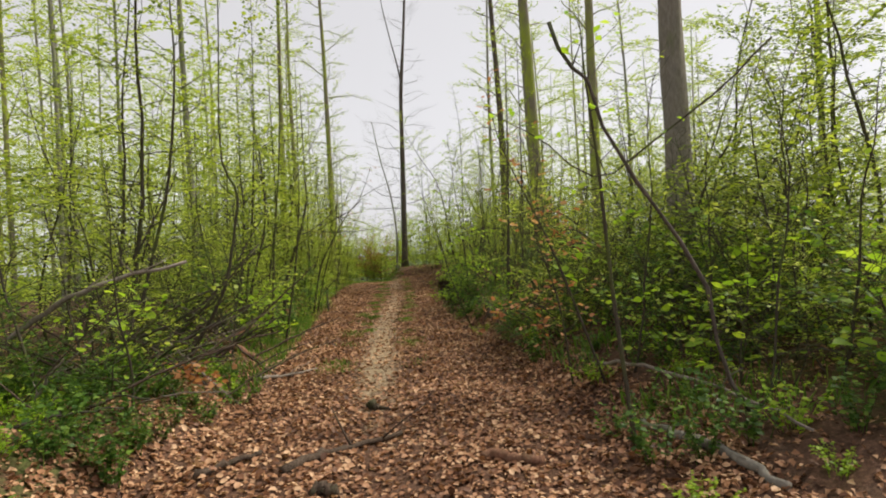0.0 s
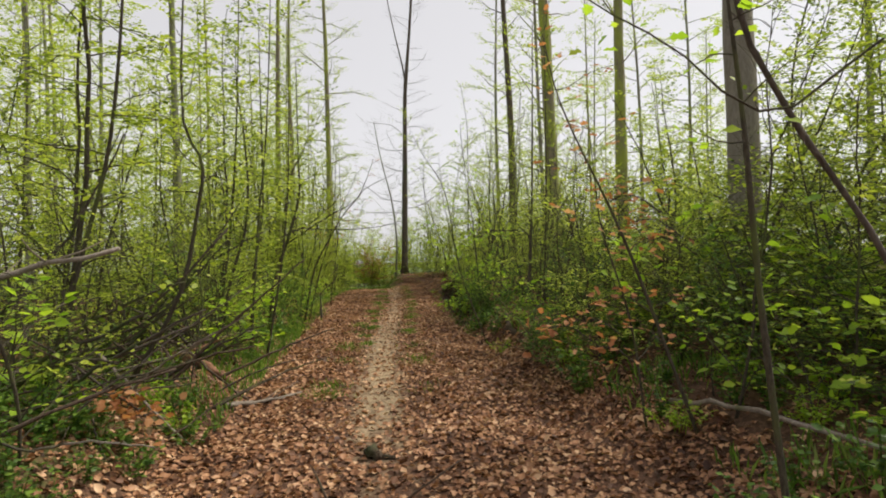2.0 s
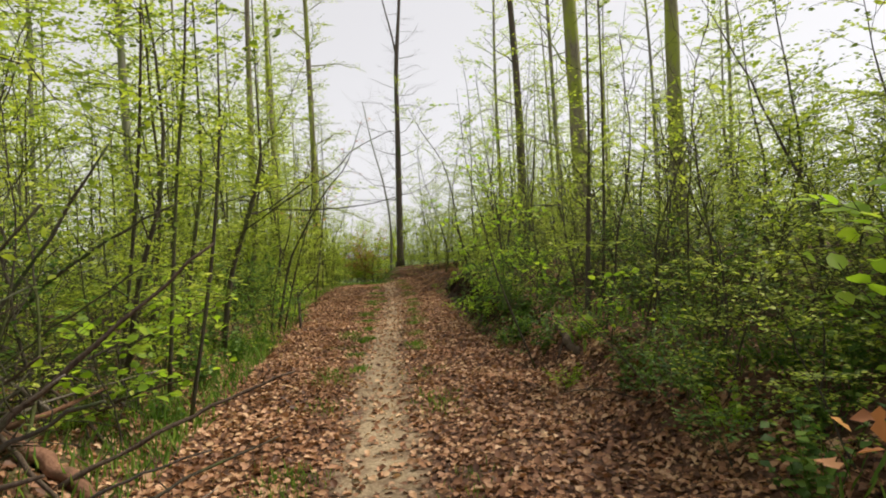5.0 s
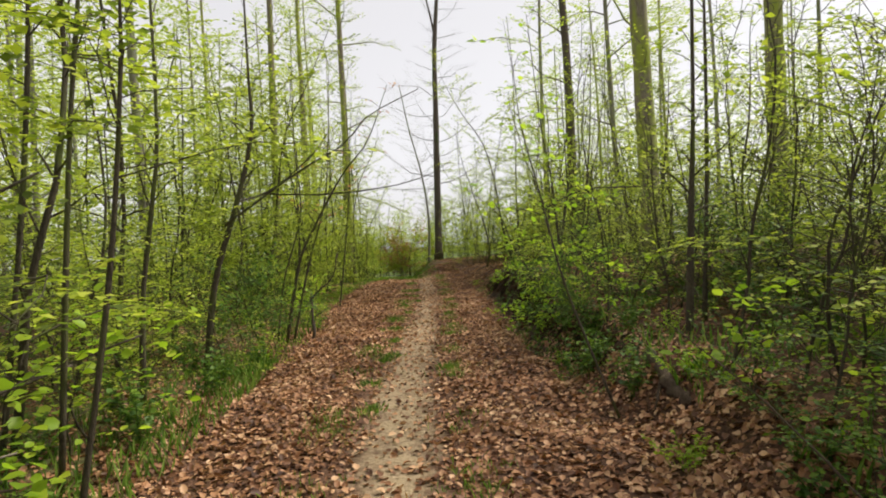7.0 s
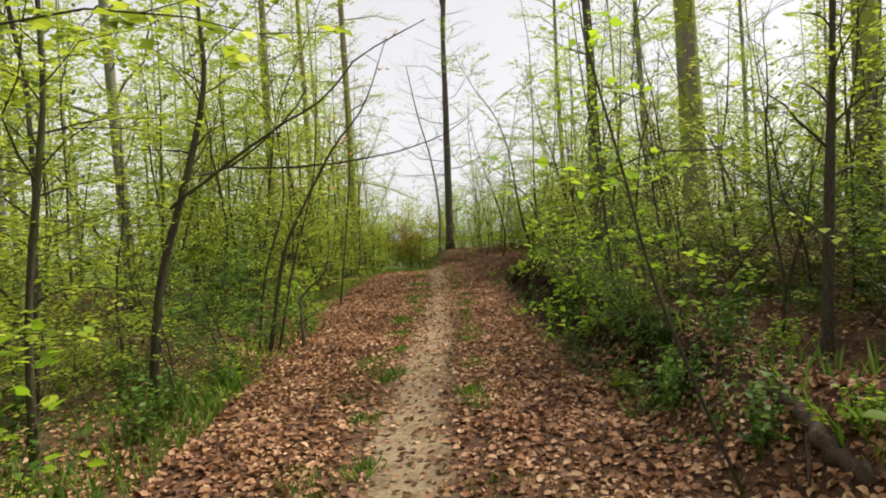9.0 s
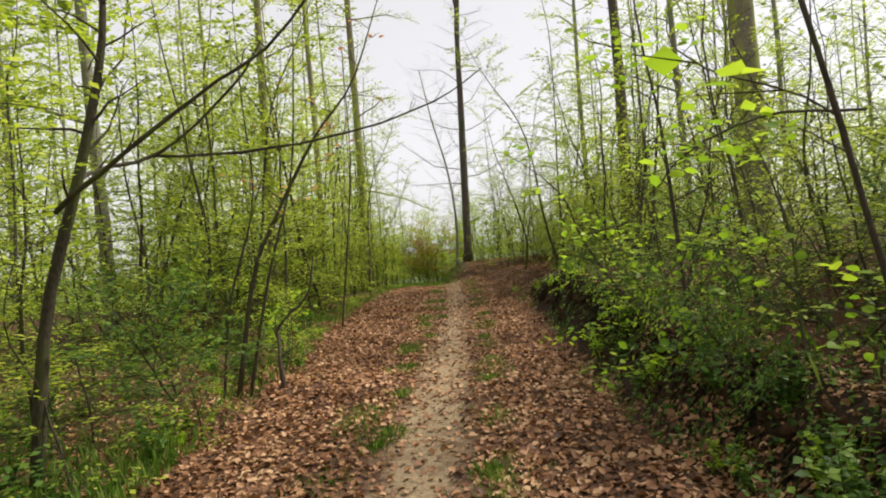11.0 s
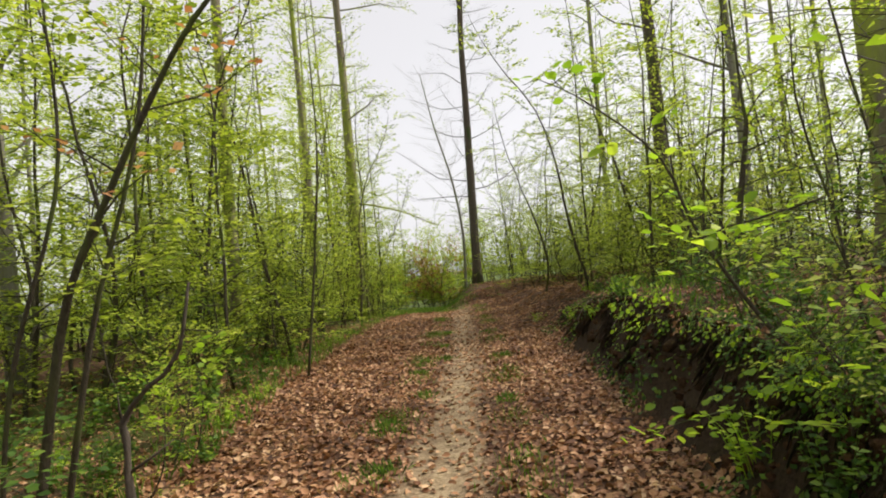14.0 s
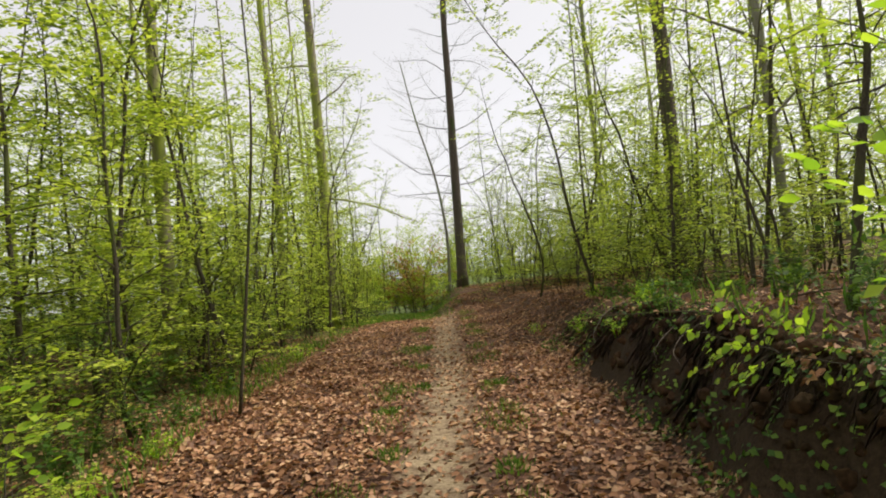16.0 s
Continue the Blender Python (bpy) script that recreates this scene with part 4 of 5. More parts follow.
stick("bough", "dark forked bough stretching over the verge", [(-3.47, 13.99, 1.97), (-3.55, 14.3, 2.08), (-3.24, 14.6, 2.24), (-2.74, 14.6, 2.61), (-2.5, 14.6, 2.9)], 0.016, BARK_TWIG, 18, 5, 0.4)
stick("bough", "long thin horizontal bough with sparse twigs", [(-3.35, 14.6, 2.2), (-2.56, 14.4, 2.12), (-1.89, 14.2, 2.14), (-1.32, 14.0, 2.21), (-1.0, 13.9, 2.35)], 0.011, BARK_TWIG, 19, 6, 0.25)
stick("leafy_branch", "overhanging branch with large bright green leaves", [(1.2, 14.4, 2.0), (0.61, 14.2, 2.0), (0.25, 14.2, 1.9), (0.09, 14.2, 1.8), (-0.1, 14.2, 1.6)], 0.009, BARK_TWIG, 20, 3, 0.4, leafy=(LEAF_BROAD, 40, 0.09, OUTLINE_FULL))
stick("leafy_branch", "low leafy shoot hanging from the dark bank", [(0.25, 17.4, 0.35), (-0.05, 17.3, 0.36), (-0.36, 17.2, 0.34), (-0.55, 17.15, 0.28)], 0.007, BARK_TWIG, 21, 2, 0.4, leafy=(LEAF_BROAD, 34, 0.08, OUTLINE_FULL))
stick("leafy_branch", "low leafy shoot hanging from the dark bank", [(0.55, 15.3, 0.5), (0.2, 15.1, 0.5), (-0.15, 15.0, 0.48), (-0.4, 14.95, 0.42)], 0.007, BARK_TWIG, 22, 2, 0.4, leafy=(LEAF_BROAD, 46, 0.08, OUTLINE_FULL))
stick("leafy_branch", "shoot with broad yellow-green leaves above the bank", [(0.3, 16.7, 1.5), (0.05, 16.6, 1.45), (-0.17, 16.6, 1.4), (-0.35, 16.6, 1.36)], 0.007, BARK_TWIG, 23, 2, 0.4, leafy=(LEAF_BROAD, 26, 0.09, OUTLINE_FULL))
stick("leafy_branch", "dead twig with curled orange-brown leaves", [lying(-3.0, 6.2, 0.3), (-2.75, 6.2, 0.55), (-2.6, 6.2, 0.5), (-2.5, 6.2, 0.35)], 0.008, DEADWOOD, 24, 2, 0.4, leafy=(LEAF_DEAD, 90, 0.07, OUTLINE_FULL))

for k, (x, y, z) in enumerate(((0.5, 6.5, 0.9), (0.72, 6.5, 0.95), (1.02, 6.4, 1.88), (1.16, 6.4, 1.7), (1.26, 6.35, 1.55), (0.95, 6.5, 1.12), (0.85, 6.6, 0.72))):
    stick("leafy_branch", "twig with hanging clusters of withered orange leaves", [(x + 0.32, y + 0.02, z - 0.1), (x + 0.15, y, z + 0.02), (x, y, z + 0.03), (x - 0.14, y, z - 0.03)], 0.006, BARK_TWIG, 30 + k, 1, 0.4, leafy=(LEAF_DEAD, 20, 0.075, OUTLINE_LOBED))
# long dark branches arching out of the left thicket
for k, pts in enumerate((((-4.3, 7.6, 0.2), (-3.7, 7.7, 0.75), (-3.1, 7.8, 1.05), (-2.5, 7.9, 1.75)), ((-4.4, 8.6, 0.3), (-3.7, 8.7, 0.8), (-3.2, 8.8, 1.4), (-2.7, 8.9, 2.2)),
                         ((-3.9, 6.6, 0.3), (-3.4, 6.7, 0.9), (-2.9, 6.8, 1.2), (-2.5, 6.9, 1.35)), ((-4.6, 9.6, 0.3), (-3.9, 9.7, 1.1), (-3.3, 9.8, 1.6), (-2.7, 9.9, 1.9)),
                         ((-3.6, 5.9, 0.3), (-3.3, 5.95, 0.7), (-2.9, 6.0, 0.85), (-2.6, 6.05, 0.8)), ((-4.9, 7.2, 0.3), (-4.2, 7.2, 1.2), (-3.6, 7.25, 1.9), (-3.2, 7.3, 2.7)))):
    stick("arching_branch", "long dark branch arching out of the thicket", [lying(pts[0][0], pts[0][1], -0.03)] + list(pts[1:]), 0.022, BARK_DARK if k % 2 else BARK_TWIG, 60 + k, 8, 0.3, leafy=(LEAF_BEECH, 60, 0.065, OUTLINE_FULL))

# brushwood heap of thin dead sticks at the foot of the left thicket
rng = np.random.default_rng(61)
for k in range(84):
    y = rng.uniform(4.6, 10.5)
    x = edge_left(y) - rng.uniform(0.25, 2.0)
    a, ln, el = rng.uniform(-0.9, 0.9) + (0 if rng.random() < 0.5 else math.pi), rng.uniform(0.7, 1.9), rng.uniform(0.05, 0.75)
    p = np.array(lying(x, y, 0.0))
    d = np.array([math.cos(a) * math.cos(el), math.sin(a) * math.cos(el), math.sin(el)])
    stick("brushwood_stick", "thin dead stick in a heap of brushwood", [p, p + d * ln * 0.5 + np.array([0, 0, 0.04]), p + d * ln], rng.uniform(0.007, 0.019), (DEADWOOD, BARK_TWIG, DEADWOOD, BARK_DARK, PALEWOOD)[k % 5], 900 + k, 2, 0.4, "stick", "brushwood")
for k in range(18):
    y = rng.uniform(8, 24)
    x = edge_right(y) + rng.uniform(0.1, 2.0)
    a, ln, el = rng.uniform(0, 6.28), rng.uniform(0.6, 1.6), rng.uniform(0.0, 0.6)
    p = np.array(lying(x, y, 0.0))
    d = np.array([math.cos(a) * math.cos(el), math.sin(a) * math.cos(el), math.sin(el)])
    stick("brushwood_stick", "thin dead stick lying on the bank", [p, p + d * ln * 0.5 + np.array([0, 0, 0.05]), p + d * ln], rng.uniform(0.005, 0.013), (DEADWOOD, BARK_TWIG)[k % 2], 440 + k, 2, 0.4, "stick", "sticks on the bank")

for k in range(34):
    y = rng.uniform(15, 27)
    x = edge_right(y) + rng.uniform(0.2, 0.5)
    top = float(ground_z(x + 0.25, y)) + 0.02
    drop = rng.uniform(0.2, 0.55)
    dx, dy = rng.uniform(-0.25, -0.02), rng.uniform(-0.2, 0.2)
    stick("hanging_root", "thin bare root hanging down the cut bank", [(x + 0.3, y, top), (x + 0.05, y + dy * 0.4, top - drop * 0.25), (x + dx * 0.6, y + dy, top - drop * 0.7), (x + dx * 0.5, y + dy * 1.3, max(top - drop, float(ground_z(x + dx * 0.5, y + dy * 1.3))))], rng.uniform(0.003, 0.009), (DEADWOOD, BARK_TWIG, PALEWOOD)[k % 3], 480 + k, 1, 0.3, "root", "roots of the bank")

# ---------------------------------------------------------------- litter, grass, low plants, far woods
rng = np.random.default_rng(71)


def on_path(n, y0, y1, power=1.7):
    y = y0 + (y1 - y0) * rng.random(n) ** power
    l, r = np.interp(y, LEFT_Y, LEFT_X), np.interp(y, RIGHT_Y, RIGHT_X)
    l = l + 0.3 * wave(y * 0, y, 1.3, 12) - np.abs(rng.normal(0, 0.55, n)) - 0.1
    x = l + (r - l + 0.8) * rng.random(n)
    m = np.interp(y, MID_Y, MID_X)
    bare = np.exp(-np.abs((x - m) / 0.43) ** 2.6) * np.interp(y, (3, 6, 8, 12, 17, 24, 36), (0.1, 0.5, 0.78, 0.82, 0.8, 0.72, 0.7))
    steep = np.abs(ground_z(x + 0.08, y) - ground_z(x - 0.08, y)) / 0.16
    keep = (rng.random(n) > bare) & ((y < 12.5) | (x < r + 0.3)) & (steep < 1.15)
    return x[keep], y[keep]


xa, ya = on_path(116000, -3.0, 25, 1.0)
xb, yb = on_path(20000, 25, 36, 1.0)
xc, yc = rng.uniform(-3.9, 4.5, 26000), rng.uniform(26, 41, 26000)
over = xc > np.interp(yc, RIGHT_Y, RIGHT_X) + 0.3
x, y = np.concatenate([xa, xb, xc[over]]), np.concatenate([ya, yb, yc[over]])
n = len(x)
pos = np.stack([x, y, ground_z(x, y) + rng.uniform(0.002, 0.022, n)], -1)
way = np.stack([rng.normal(0, 1, n), rng.normal(0, 1, n), rng.normal(0, 0.28, n)], -1)
slope = (ground_z(x + 0.06, y) - ground_z(x - 0.06, y)) / 0.12
way[:, 2] += way[:, 0] * slope
up = np.array([0, 0, 1.0]) + rng.normal(0, 0.33, (n, 3))
up[:, 0] -= slope
size = rng.uniform(0.027, 0.072, n)
tagged(new("leaf_litter", leaf_mesh("leaf_litter", pos, way, up, size, LITTER, OUTLINE_FULL, 2.2)), "dry curled brown beech and oak leaves covering the path", "leaf litter", kind="stuff")

n = 64000
y = -3 + 33 * rng.random(n) ** 1.15
side = rng.random(n) < 0.5
x = np.where(side, np.interp(y, LEFT_Y, LEFT_X) - 0.3 - 4.5 * rng.random(n) ** 1.6, np.interp(y, RIGHT_Y, RIGHT_X) + 0.1 + 4.5 * rng.random(n) ** 1.6)
flat = np.abs(ground_z(x + 0.08, y) - ground_z(x - 0.08, y)) / 0.16 < 0.9
x, y = x[flat], y[flat]
n = len(x)
pos = np.stack([x, y, ground_z(x, y) + rng.uniform(0.0, 0.03, n)], -1)
tagged(new("woodland_litter", leaf_mesh("woodland_litter", pos, rng.normal(0, 1, (n, 3)) * np.array([1, 1, 0.25]), np.array([0, 0, 1.0]) + rng.normal(0, 0.35, (n, 3)), rng.uniform(0.028, 0.066, n), LITTER, OUTLINE_CRISP, 2.4)), "old brown leaves lying under the bushes", "leaf litter", kind="stuff")


def blades(name, label, n, places, hgt, mat):
    x, y = places
    n = len(x)
    pos = np.stack([x, y, ground_z(x, y) - 0.01], -1)
    way = np.stack([rng.normal(0, 0.35, n), rng.normal(0, 0.35, n), np.ones(n)], -1)
    up = np.stack([rng.normal(0, 1, n), rng.normal(0, 1, n), np.zeros(n)], -1)
    thin = ((0, 0.02, 0), (0.55, 0.045, 0.02), (1.0, 0.0, 0.16), (0.55, -0.045, 0.02))
    return tagged(new(name, leaf_mesh(name, pos, way, up, hgt * rng.uniform(0.45, 1.2, n), mat, thin)), label, "grass", kind="stuff")


n = 6500
y = np.concatenate([rng.uniform(7, 15, n // 2), rng.uniform(12, 36, n // 2)])
tuft = 0.5 + 0.5 * np.sin(y * 2.1) * np.sin(y * 0.73 + 1)
x = np.interp(y, LEFT_Y, LEFT_X) - 0.1 - np.abs(rng.normal(0, 0.45, n))
keep = rng.random(n) < 0.25 + 0.75 * tuft
blades("verge_grass", "fresh green grass along the edge of the path", n, (x[keep], y[keep]), 0.17, GRASS)
n = 1500
y = rng.uniform(32.5, 40, n)
x = -3.75 - 0.1 * np.clip(y - 35, 0, 40) + rng.normal(0.25, 0.4, n)
keep = (x < -2.9) | (y > 36.5)
blades("mound_grass", "dark low growth along the rim of the mound", n, (x[keep], y[keep]), 0.13, LEAF_DARK)
n = 4200
y = rng.uniform(33.5, 42, n)
x = rng.uniform(-8, -4.2, n)
blades("crest_grass", "bright grass where the path drops away", n, (x, y), 0.2, GRASS)
n = 17000
y = rng.uniform(8, 36, n)
m = np.interp(y, MID_Y, MID_X)
x = m + np.where(rng.random(n) < 0.6, -0.58, 0.55) + rng.normal(0, 0.12, n)
keep = rng.random(n) < np.clip(np.sin(y * 3.7) + np.sin(y * 1.9 + x), 0, 1)
blades("path_grass", "short grass tufts beside the trodden strip", n, (x[keep], y[keep]), 0.085, GRASS)
n = 3500
y = rng.uniform(4, 24, n)
x = np.interp(y, RIGHT_Y, RIGHT_X) + 0.4 + np.abs(rng.normal(0, 0.9, n))
keep = rng.random(n) < np.clip(np.sin(y * 2.7) + 0.3, 0, 1) * np.where(y < 14, 1, 0.25)
blades("bank_grass", "thin grass growing among leaves on the bank", n, (x[keep], y[keep]), 0.22, GRASS)


def herb(seed, height, spread_r, count, leaf, mat, label):
    """Low herb: several thin stalks with leaf pairs."""
    r = np.random.default_rng(seed)
    stalks, pos, way, up = Mesh(), [], [], []
    for _ in range(count):
        a = r.uniform(0, 6.28)
        tip = np.array([math.cos(a), math.sin(a), 0]) * spread_r * r.uniform(0.2, 1) + np.array([0, 0, height * r.uniform(0.5, 1.1)])
        p0 = np.array([math.cos(a), math.sin(a), 0]) * spread_r * 0.3 * r.random()
        stalks.tube([p0, (p0 + tip) * 0.5 + np.array([0, 0, 0.04]), tip], [0.003, 0.002, 0.0012], 3, cap=False)
        k = 11
        q = r.uniform(0.3, 1, k)
        pos.append(p0 + (tip - p0) * q[:, None])
        b = r.uniform(0, 6.28, k)
        way.append(np.stack([np.cos(b), np.sin(b), r.normal(0.05, 0.25, k)], -1))
        up.append(np.array([0, 0, 1.0]) + r.normal(0, 0.35, (k, 3)))
    root = tagged(new("herb_plant"), label, "plant", "low plants of the wood floor")
    tagged(part("stalk_growth", stalks.done("stalk_growth", mat), root), kind="stuff")
    pos = np.concatenate(pos)
    part("foliage", leaf_mesh("foliage", pos, np.concatenate(way), np.concatenate(up), leaf * r.uniform(0.6, 1.2, len(pos)), mat, OUTLINE_THIN), root)
    return root


herbs = [herb(500 + k, 0.28 + 0.1 * (k % 3), 0.24 + 0.06 * (k % 2), 16, 0.042 + 0.006 * (k % 3), LEAF_DARK if k < 3 else LEAF_BROAD,
              "dark green low herb clump" if k < 3 else "bright green low leafy seedling clump") for k in range(4)]
rng = np.random.default_rng(81)
herb_spots = scatter(rng, 95, (-6, -2, 3.2, 26), 0.26, lambda x, y: edge_left(y) - 2.6 < x < edge_left(y) - 0.15 and rng.random() < (1.0 if y < 7 else 0.45))
herb_spots += scatter(rng, 120, (-1, 5, 3.6, 28), 0.28, lambda x, y: edge_right(y) + 0.1 < x < edge_right(y) + 3.0 and rng.random() < (0.9 if y < 12 else 0.5))
herb_spots += scatter(rng, 42, (-4.6, -2.2, 4.2, 7.2), 0.22, lambda x, y: x < edge_left(y) - 0.05 and x > -1.0 - 0.62 * y)
herb_spots += scatter(rng, 14, (-1.5, 2, 13, 17.5), 0.2, lambda x, y: edge_right(y) + 0.0 < x < edge_right(y) + 0.55)
for k in range(4):
    spread(herbs[k], herb_spots[k::4], rng, 0.7, 1.25)

# woods far behind: clumps of fine foliage, with haze put into the leaf colour
rng = np.random.default_rng(91)
n = 60000
ang = np.radians(np.where(rng.random(n) < 0.66, rng.uniform(-58, -13, n), rng.uniform(6, 54, n)))
dist = rng.uniform(48, 85, n)
x, y = dist * np.sin(ang), dist * np.cos(ang)
h = np.where(x < 0, 17, 11) * rng.random(n) ** 1.3
pos = np.stack([x, y, ground_z(x, y) + h], -1)
tagged(new("far_woods", leaf_mesh("far_woods", pos, rng.normal(0, 1, (n, 3)) * np.array([1, 1, 0.3]), np.array([0, 0, 1.0]) + rng.normal(0, 0.4, (n, 3)), rng.uniform(0.13, 0.28, n), LEAF_FAR)), "spring foliage of distant woods, haze put into its pale green", "woods", kind="stuff")
# withered scrub and tufts where the path bends away
for k, (x, y, sz) in enumerate(((-5.3, 41.2, 1.5), (-6.4, 42.4, 1.7), (-4.8, 43.0, 1.7), (-6.0, 43.6, 1.8))):
    r = np.random.default_rng(700 + k)
    ob = tree("withered_bush", "pale orange-brown withered bush at the bend", "bush", "withered bushes at the bend", 710 + k, stem_line(r, 1.7, 0.2, 0.1), 0.014, None, LEAF_DEAD, 0.06,
              first=0.05, count=26, reach=0.95, gap=0.024, rise=0.6, dense=0.7, tip_reach=0.5)
    settle(ob, x, y, k, sz)

# grass tufts beside the tread
for k, (x, y) in enumerate(((-2.0, 14.9), (-1.95, 15.2), (-2.1, 16.4), (-2.2, 17.7), (-1.25, 16.9), (-2.45, 18.9), (-2.55, 21.4), (-1.4, 19.6), (-2.6, 24.0), (-1.5, 22.4), (-2.3, 20.1), (-1.75, 12.6), (-1.95, 13.6), (-1.15, 14.3), (-2.75, 26.0), (-2.4, 22.6))):
    n = 110
    r = np.random.default_rng(800 + k)
    pos = np.stack([r.normal(0, 0.055, n), r.normal(0, 0.07, n), np.full(n, -0.005)], -1)
    way = np.stack([pos[:, 0] * 6 + r.normal(0, 0.3, n), pos[:, 1] * 6 + r.normal(0, 0.3, n), np.ones(n)], -1)
    up = np.stack([r.normal(0, 1, n), r.normal(0, 1, n), np.zeros(n)], -1)
    blade = ((0, 0.03, 0), (0.55, 0.06, 0.02), (1.0, 0.0, 0.2), (0.55, -0.06, 0.02))
    tuft = tagged(new("grass_tuft", leaf_mesh("grass_tuft", pos, way, up, r.uniform(0.04, 0.1, n), GRASS if k % 3 else LEAF_DARK, blade)), "small dark green grass tuft on the path", "grass tuft", "tufts on the path", "stuff")
    tuft.location = lying(x, y)


# leaves and small growth caught on the steep face of the bank
def on_bank(n, low, high):
    y = rng.uniform(12.5, 25, n)
    x = np.interp(y, RIGHT_Y, RIGHT_X) + rng.uniform(low, high, n)
    gx_, gy_ = (ground_z(x + 0.04, y) - ground_z(x - 0.04, y)) / 0.08, (ground_z(x, y + 0.04) - ground_z(x, y - 0.04)) / 0.08
    nor = np.stack([-gx_, -gy_, np.ones(n)], -1)
    nor /= np.linalg.norm(nor, axis=1)[:, None]
    way = np.cross(nor, rng.normal(0, 1, (n, 3)))
    return np.stack([x, y, ground_z(x, y)], -1) + nor * rng.uniform(0.002, 0.02, n)[:, None], way + nor * rng.normal(0, 0.08, n)[:, None], nor + rng.normal(0, 0.12, (n, 3))


pos, way, up = on_bank(9000, -0.3, 0.9)
foot = (pos[:, 1] < 15.5) | (pos[:, 0] < np.interp(pos[:, 1], RIGHT_Y, RIGHT_X) - 0.02)
pos, way, up = pos[foot], way[foot], up[foot]
tagged(new("bank_litter", leaf_mesh("bank_litter", pos, way, up, rng.uniform(0.022, 0.05, len(pos)), LITTER, OUTLINE_CRISP, 1.2)), "small brown leaves caught on the dark cut bank", "leaf litter", kind="stuff")
pos, way, up = on_bank(6500, -0.1, 0.9)
keep = np.sin(pos[:, 1] * 3.1) + np.sin(pos[:, 1] * 1.3 + pos[:, 2] * 6) > -0.1
tagged(new("bank_growth", leaf_mesh("bank_growth", pos[keep], (way + np.array([-0.5, 0, 0.5]))[keep], (up + np.array([0, 0, 0.8]))[keep], rng.uniform(0.025, 0.055, int(keep.sum())), LEAF_DARK, OUTLINE_THIN)), "low dark green growth clinging to the cut bank", "undergrowth", kind="stuff")

# low growth deep in the wood, in the same leaf paled for haze
n = 34000
ang = np.radians(np.where(rng.random(n) < 0.55, rng.uniform(-60, -12, n), rng.uniform(4, 56, n)))
dist = rng.uniform(36, 60, n)
x, y = dist * np.sin(ang), dist * np.cos(ang)
pos = np.stack([x, y, ground_z(x, y) + 5.0 * rng.random(n) ** 1.2], -1)
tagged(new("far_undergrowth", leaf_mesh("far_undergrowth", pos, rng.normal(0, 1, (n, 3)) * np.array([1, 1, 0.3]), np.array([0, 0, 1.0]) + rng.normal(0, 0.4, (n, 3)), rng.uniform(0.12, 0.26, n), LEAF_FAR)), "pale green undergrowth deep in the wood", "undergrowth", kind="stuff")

# root mat and dead grass hanging from the rim of the cut bank, soil clods on its face
n = 4200
y = rng.uniform(13.2, 25.5, n)
edge = np.interp(y, RIGHT_Y, RIGHT_X)
x = edge + rng.uniform(0.22, 0.5, n) + 0.08 * np.sin(y * 5.3)
pos = np.stack([x, y, ground_z(x, y) + 0.02], -1)
way = np.stack([rng.normal(-0.45, 0.3, n), rng.normal(0, 0.35, n), np.full(n, -1.0)], -1)
strand = ((0, 0.008, 0), (0.5, 0.011, 0.12), (1.0, 0.0, 0.05), (0.5, -0.011, 0.12))
tagged(new("root_mat", leaf_mesh("root_mat", pos, way, np.stack([-np.ones(n), rng.normal(0, 0.5, n), np.full(n, 0.3)], -1), rng.uniform(0.08, 0.34, n) * (0.4 + 0.6 * np.sin(y * 2.9) ** 2), DEADWOOD, strand)), "dark brown dead grass and fine roots hanging over the cut bank", "roots", kind="stuff")


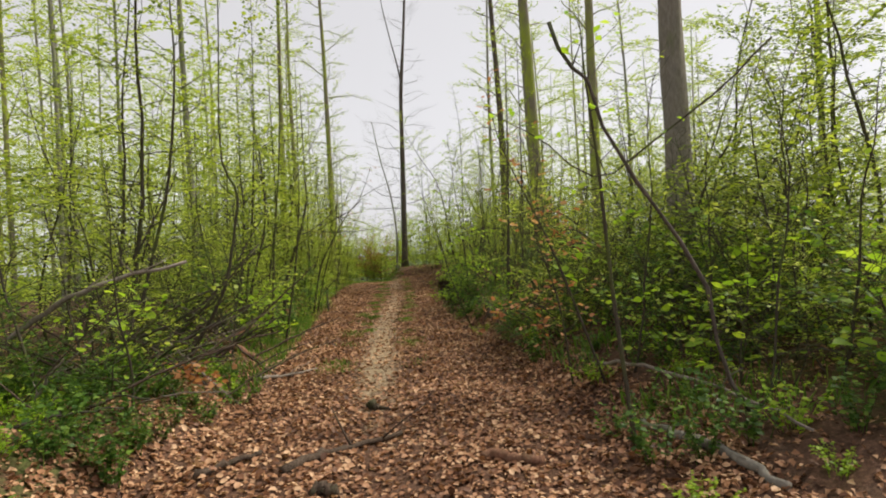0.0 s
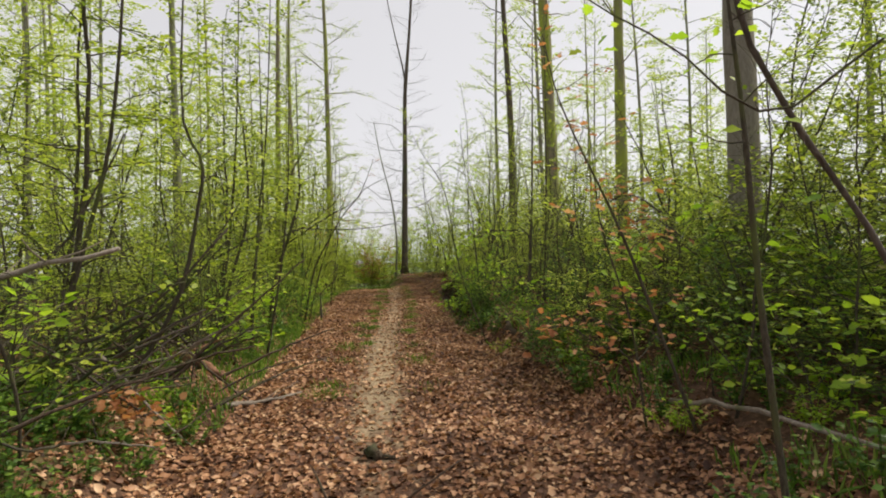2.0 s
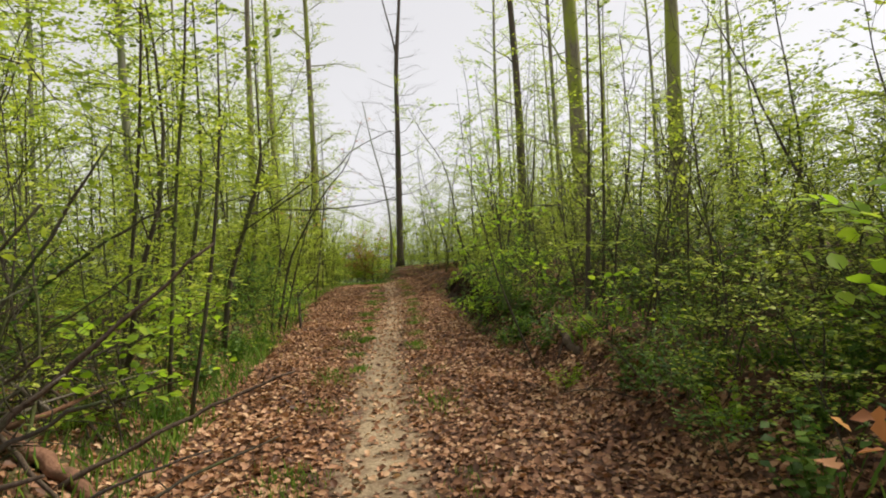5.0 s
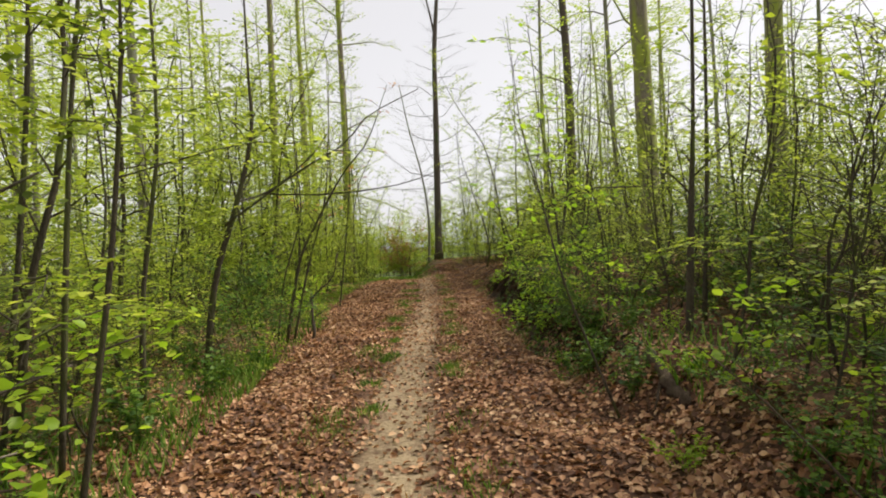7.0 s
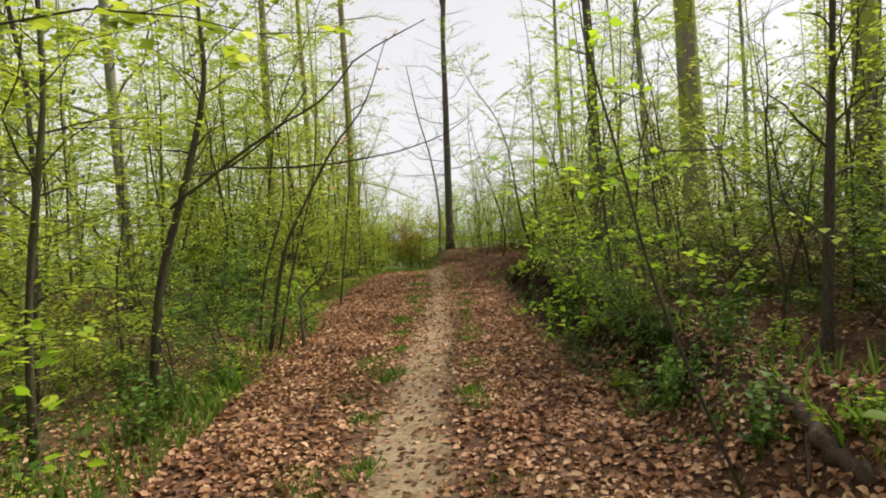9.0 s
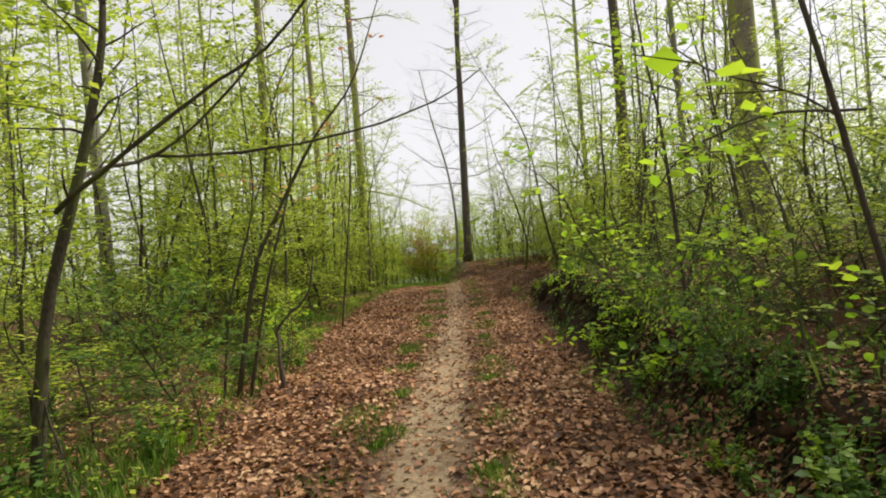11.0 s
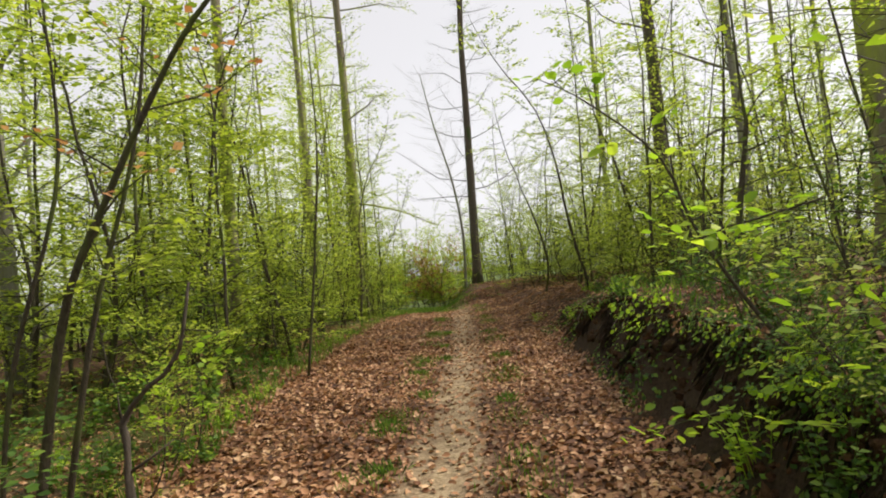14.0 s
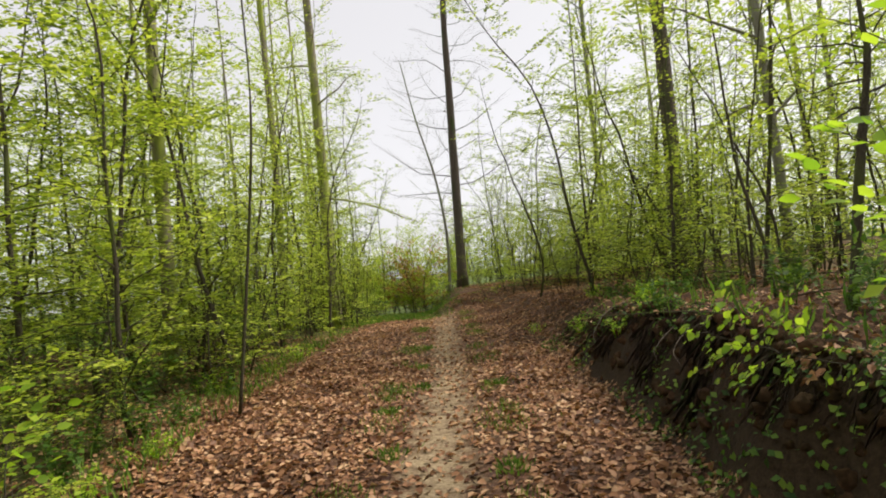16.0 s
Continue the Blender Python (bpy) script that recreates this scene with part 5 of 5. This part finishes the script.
def clod_mesh(name, spots, sizes):
    """Lumpy stones of earth, each a dented ball of its own."""
    m = Mesh()
    for (px_, py_, pz_), sz in zip(spots, sizes):
        k = 5
        up_ = np.linspace(-1, 1, k)
        line = np.array([(px_, py_, pz_ + u * sz * 0.5) for u in up_]) + rng.normal(0, sz * 0.08, (k, 3))
        rad = np.sqrt(np.clip(1.02 - up_ ** 2, 0.03, 1))[:, None] * sz * 0.6 * (1 + 0.3 * rng.standard_normal((k, 7)))
        m.tube(line, rad, 7)
    return m.done(name, EARTH)


EARTH, en, el_, eb = material("bank_earth", 0.95, 0.1)
et = en.new("ShaderNodeTexCoord")
e_tex = noise_node(en, el_, et.outputs["Object"], 22, 6, 0.7)
e_big = noise_node(en, el_, et.outputs["Object"], 2.4, 3, 0.6)
e_ramp = ramp(en, [(0.3, (0.028, 0.019, 0.012)), (0.55, (0.075, 0.048, 0.03)), (0.75, (0.13, 0.082, 0.05))])
el_.new(e_tex.outputs["Fac"], e_ramp.inputs["Fac"])
e_tint = ramp(en, [(0.35, (0.6, 0.62, 0.5)), (0.65, (1.35, 1.1, 0.95))])
el_.new(e_big.outputs["Fac"], e_tint.inputs["Fac"])
el_.new(mix_node(en, el_, 1.0, e_ramp.outputs["Color"], e_tint.outputs["Color"], "MULTIPLY"), eb.inputs["Base Color"])
e_bump = en.new("ShaderNodeBump")
e_bump.inputs["Strength"].default_value, e_bump.inputs["Distance"].default_value = 0.8, 0.03
el_.new(e_tex.outputs["Fac"], e_bump.inputs["Height"])
el_.new(e_bump.outputs["Normal"], eb.inputs["Normal"])
n = 900
y = rng.uniform(13, 25.5, n)
x = np.interp(y, RIGHT_Y, RIGHT_X) + rng.uniform(0.08, 0.5, n)
tagged(new("earth_clods", clod_mesh("earth_clods", np.stack([x, y, ground_z(x, y)], -1), 0.02 + 0.075 * rng.random(n) ** 2)), "lumpy dark brown earth breaking off the cut bank", "earth", kind="stuff")
# shoots leaning out over the face
for k in range(9):
    y = 14.2 + 0.6 * k + rng.uniform(-0.1, 0.1)
    x = edge_right(y) + rng.uniform(0.3, 0.6)
    m = put(None, x, y, rng.uniform(0, 6.28), rng.uniform(0.38, 0.62))
    copy_thing(BROAD[k % 2] if k % 3 else BUSHES[0], Matrix()).matrix_basis = Matrix.Translation(m.translation) @ Matrix.Rotation(-0.95, 4, "Y") @ Matrix.Translation(-m.translation) @ m
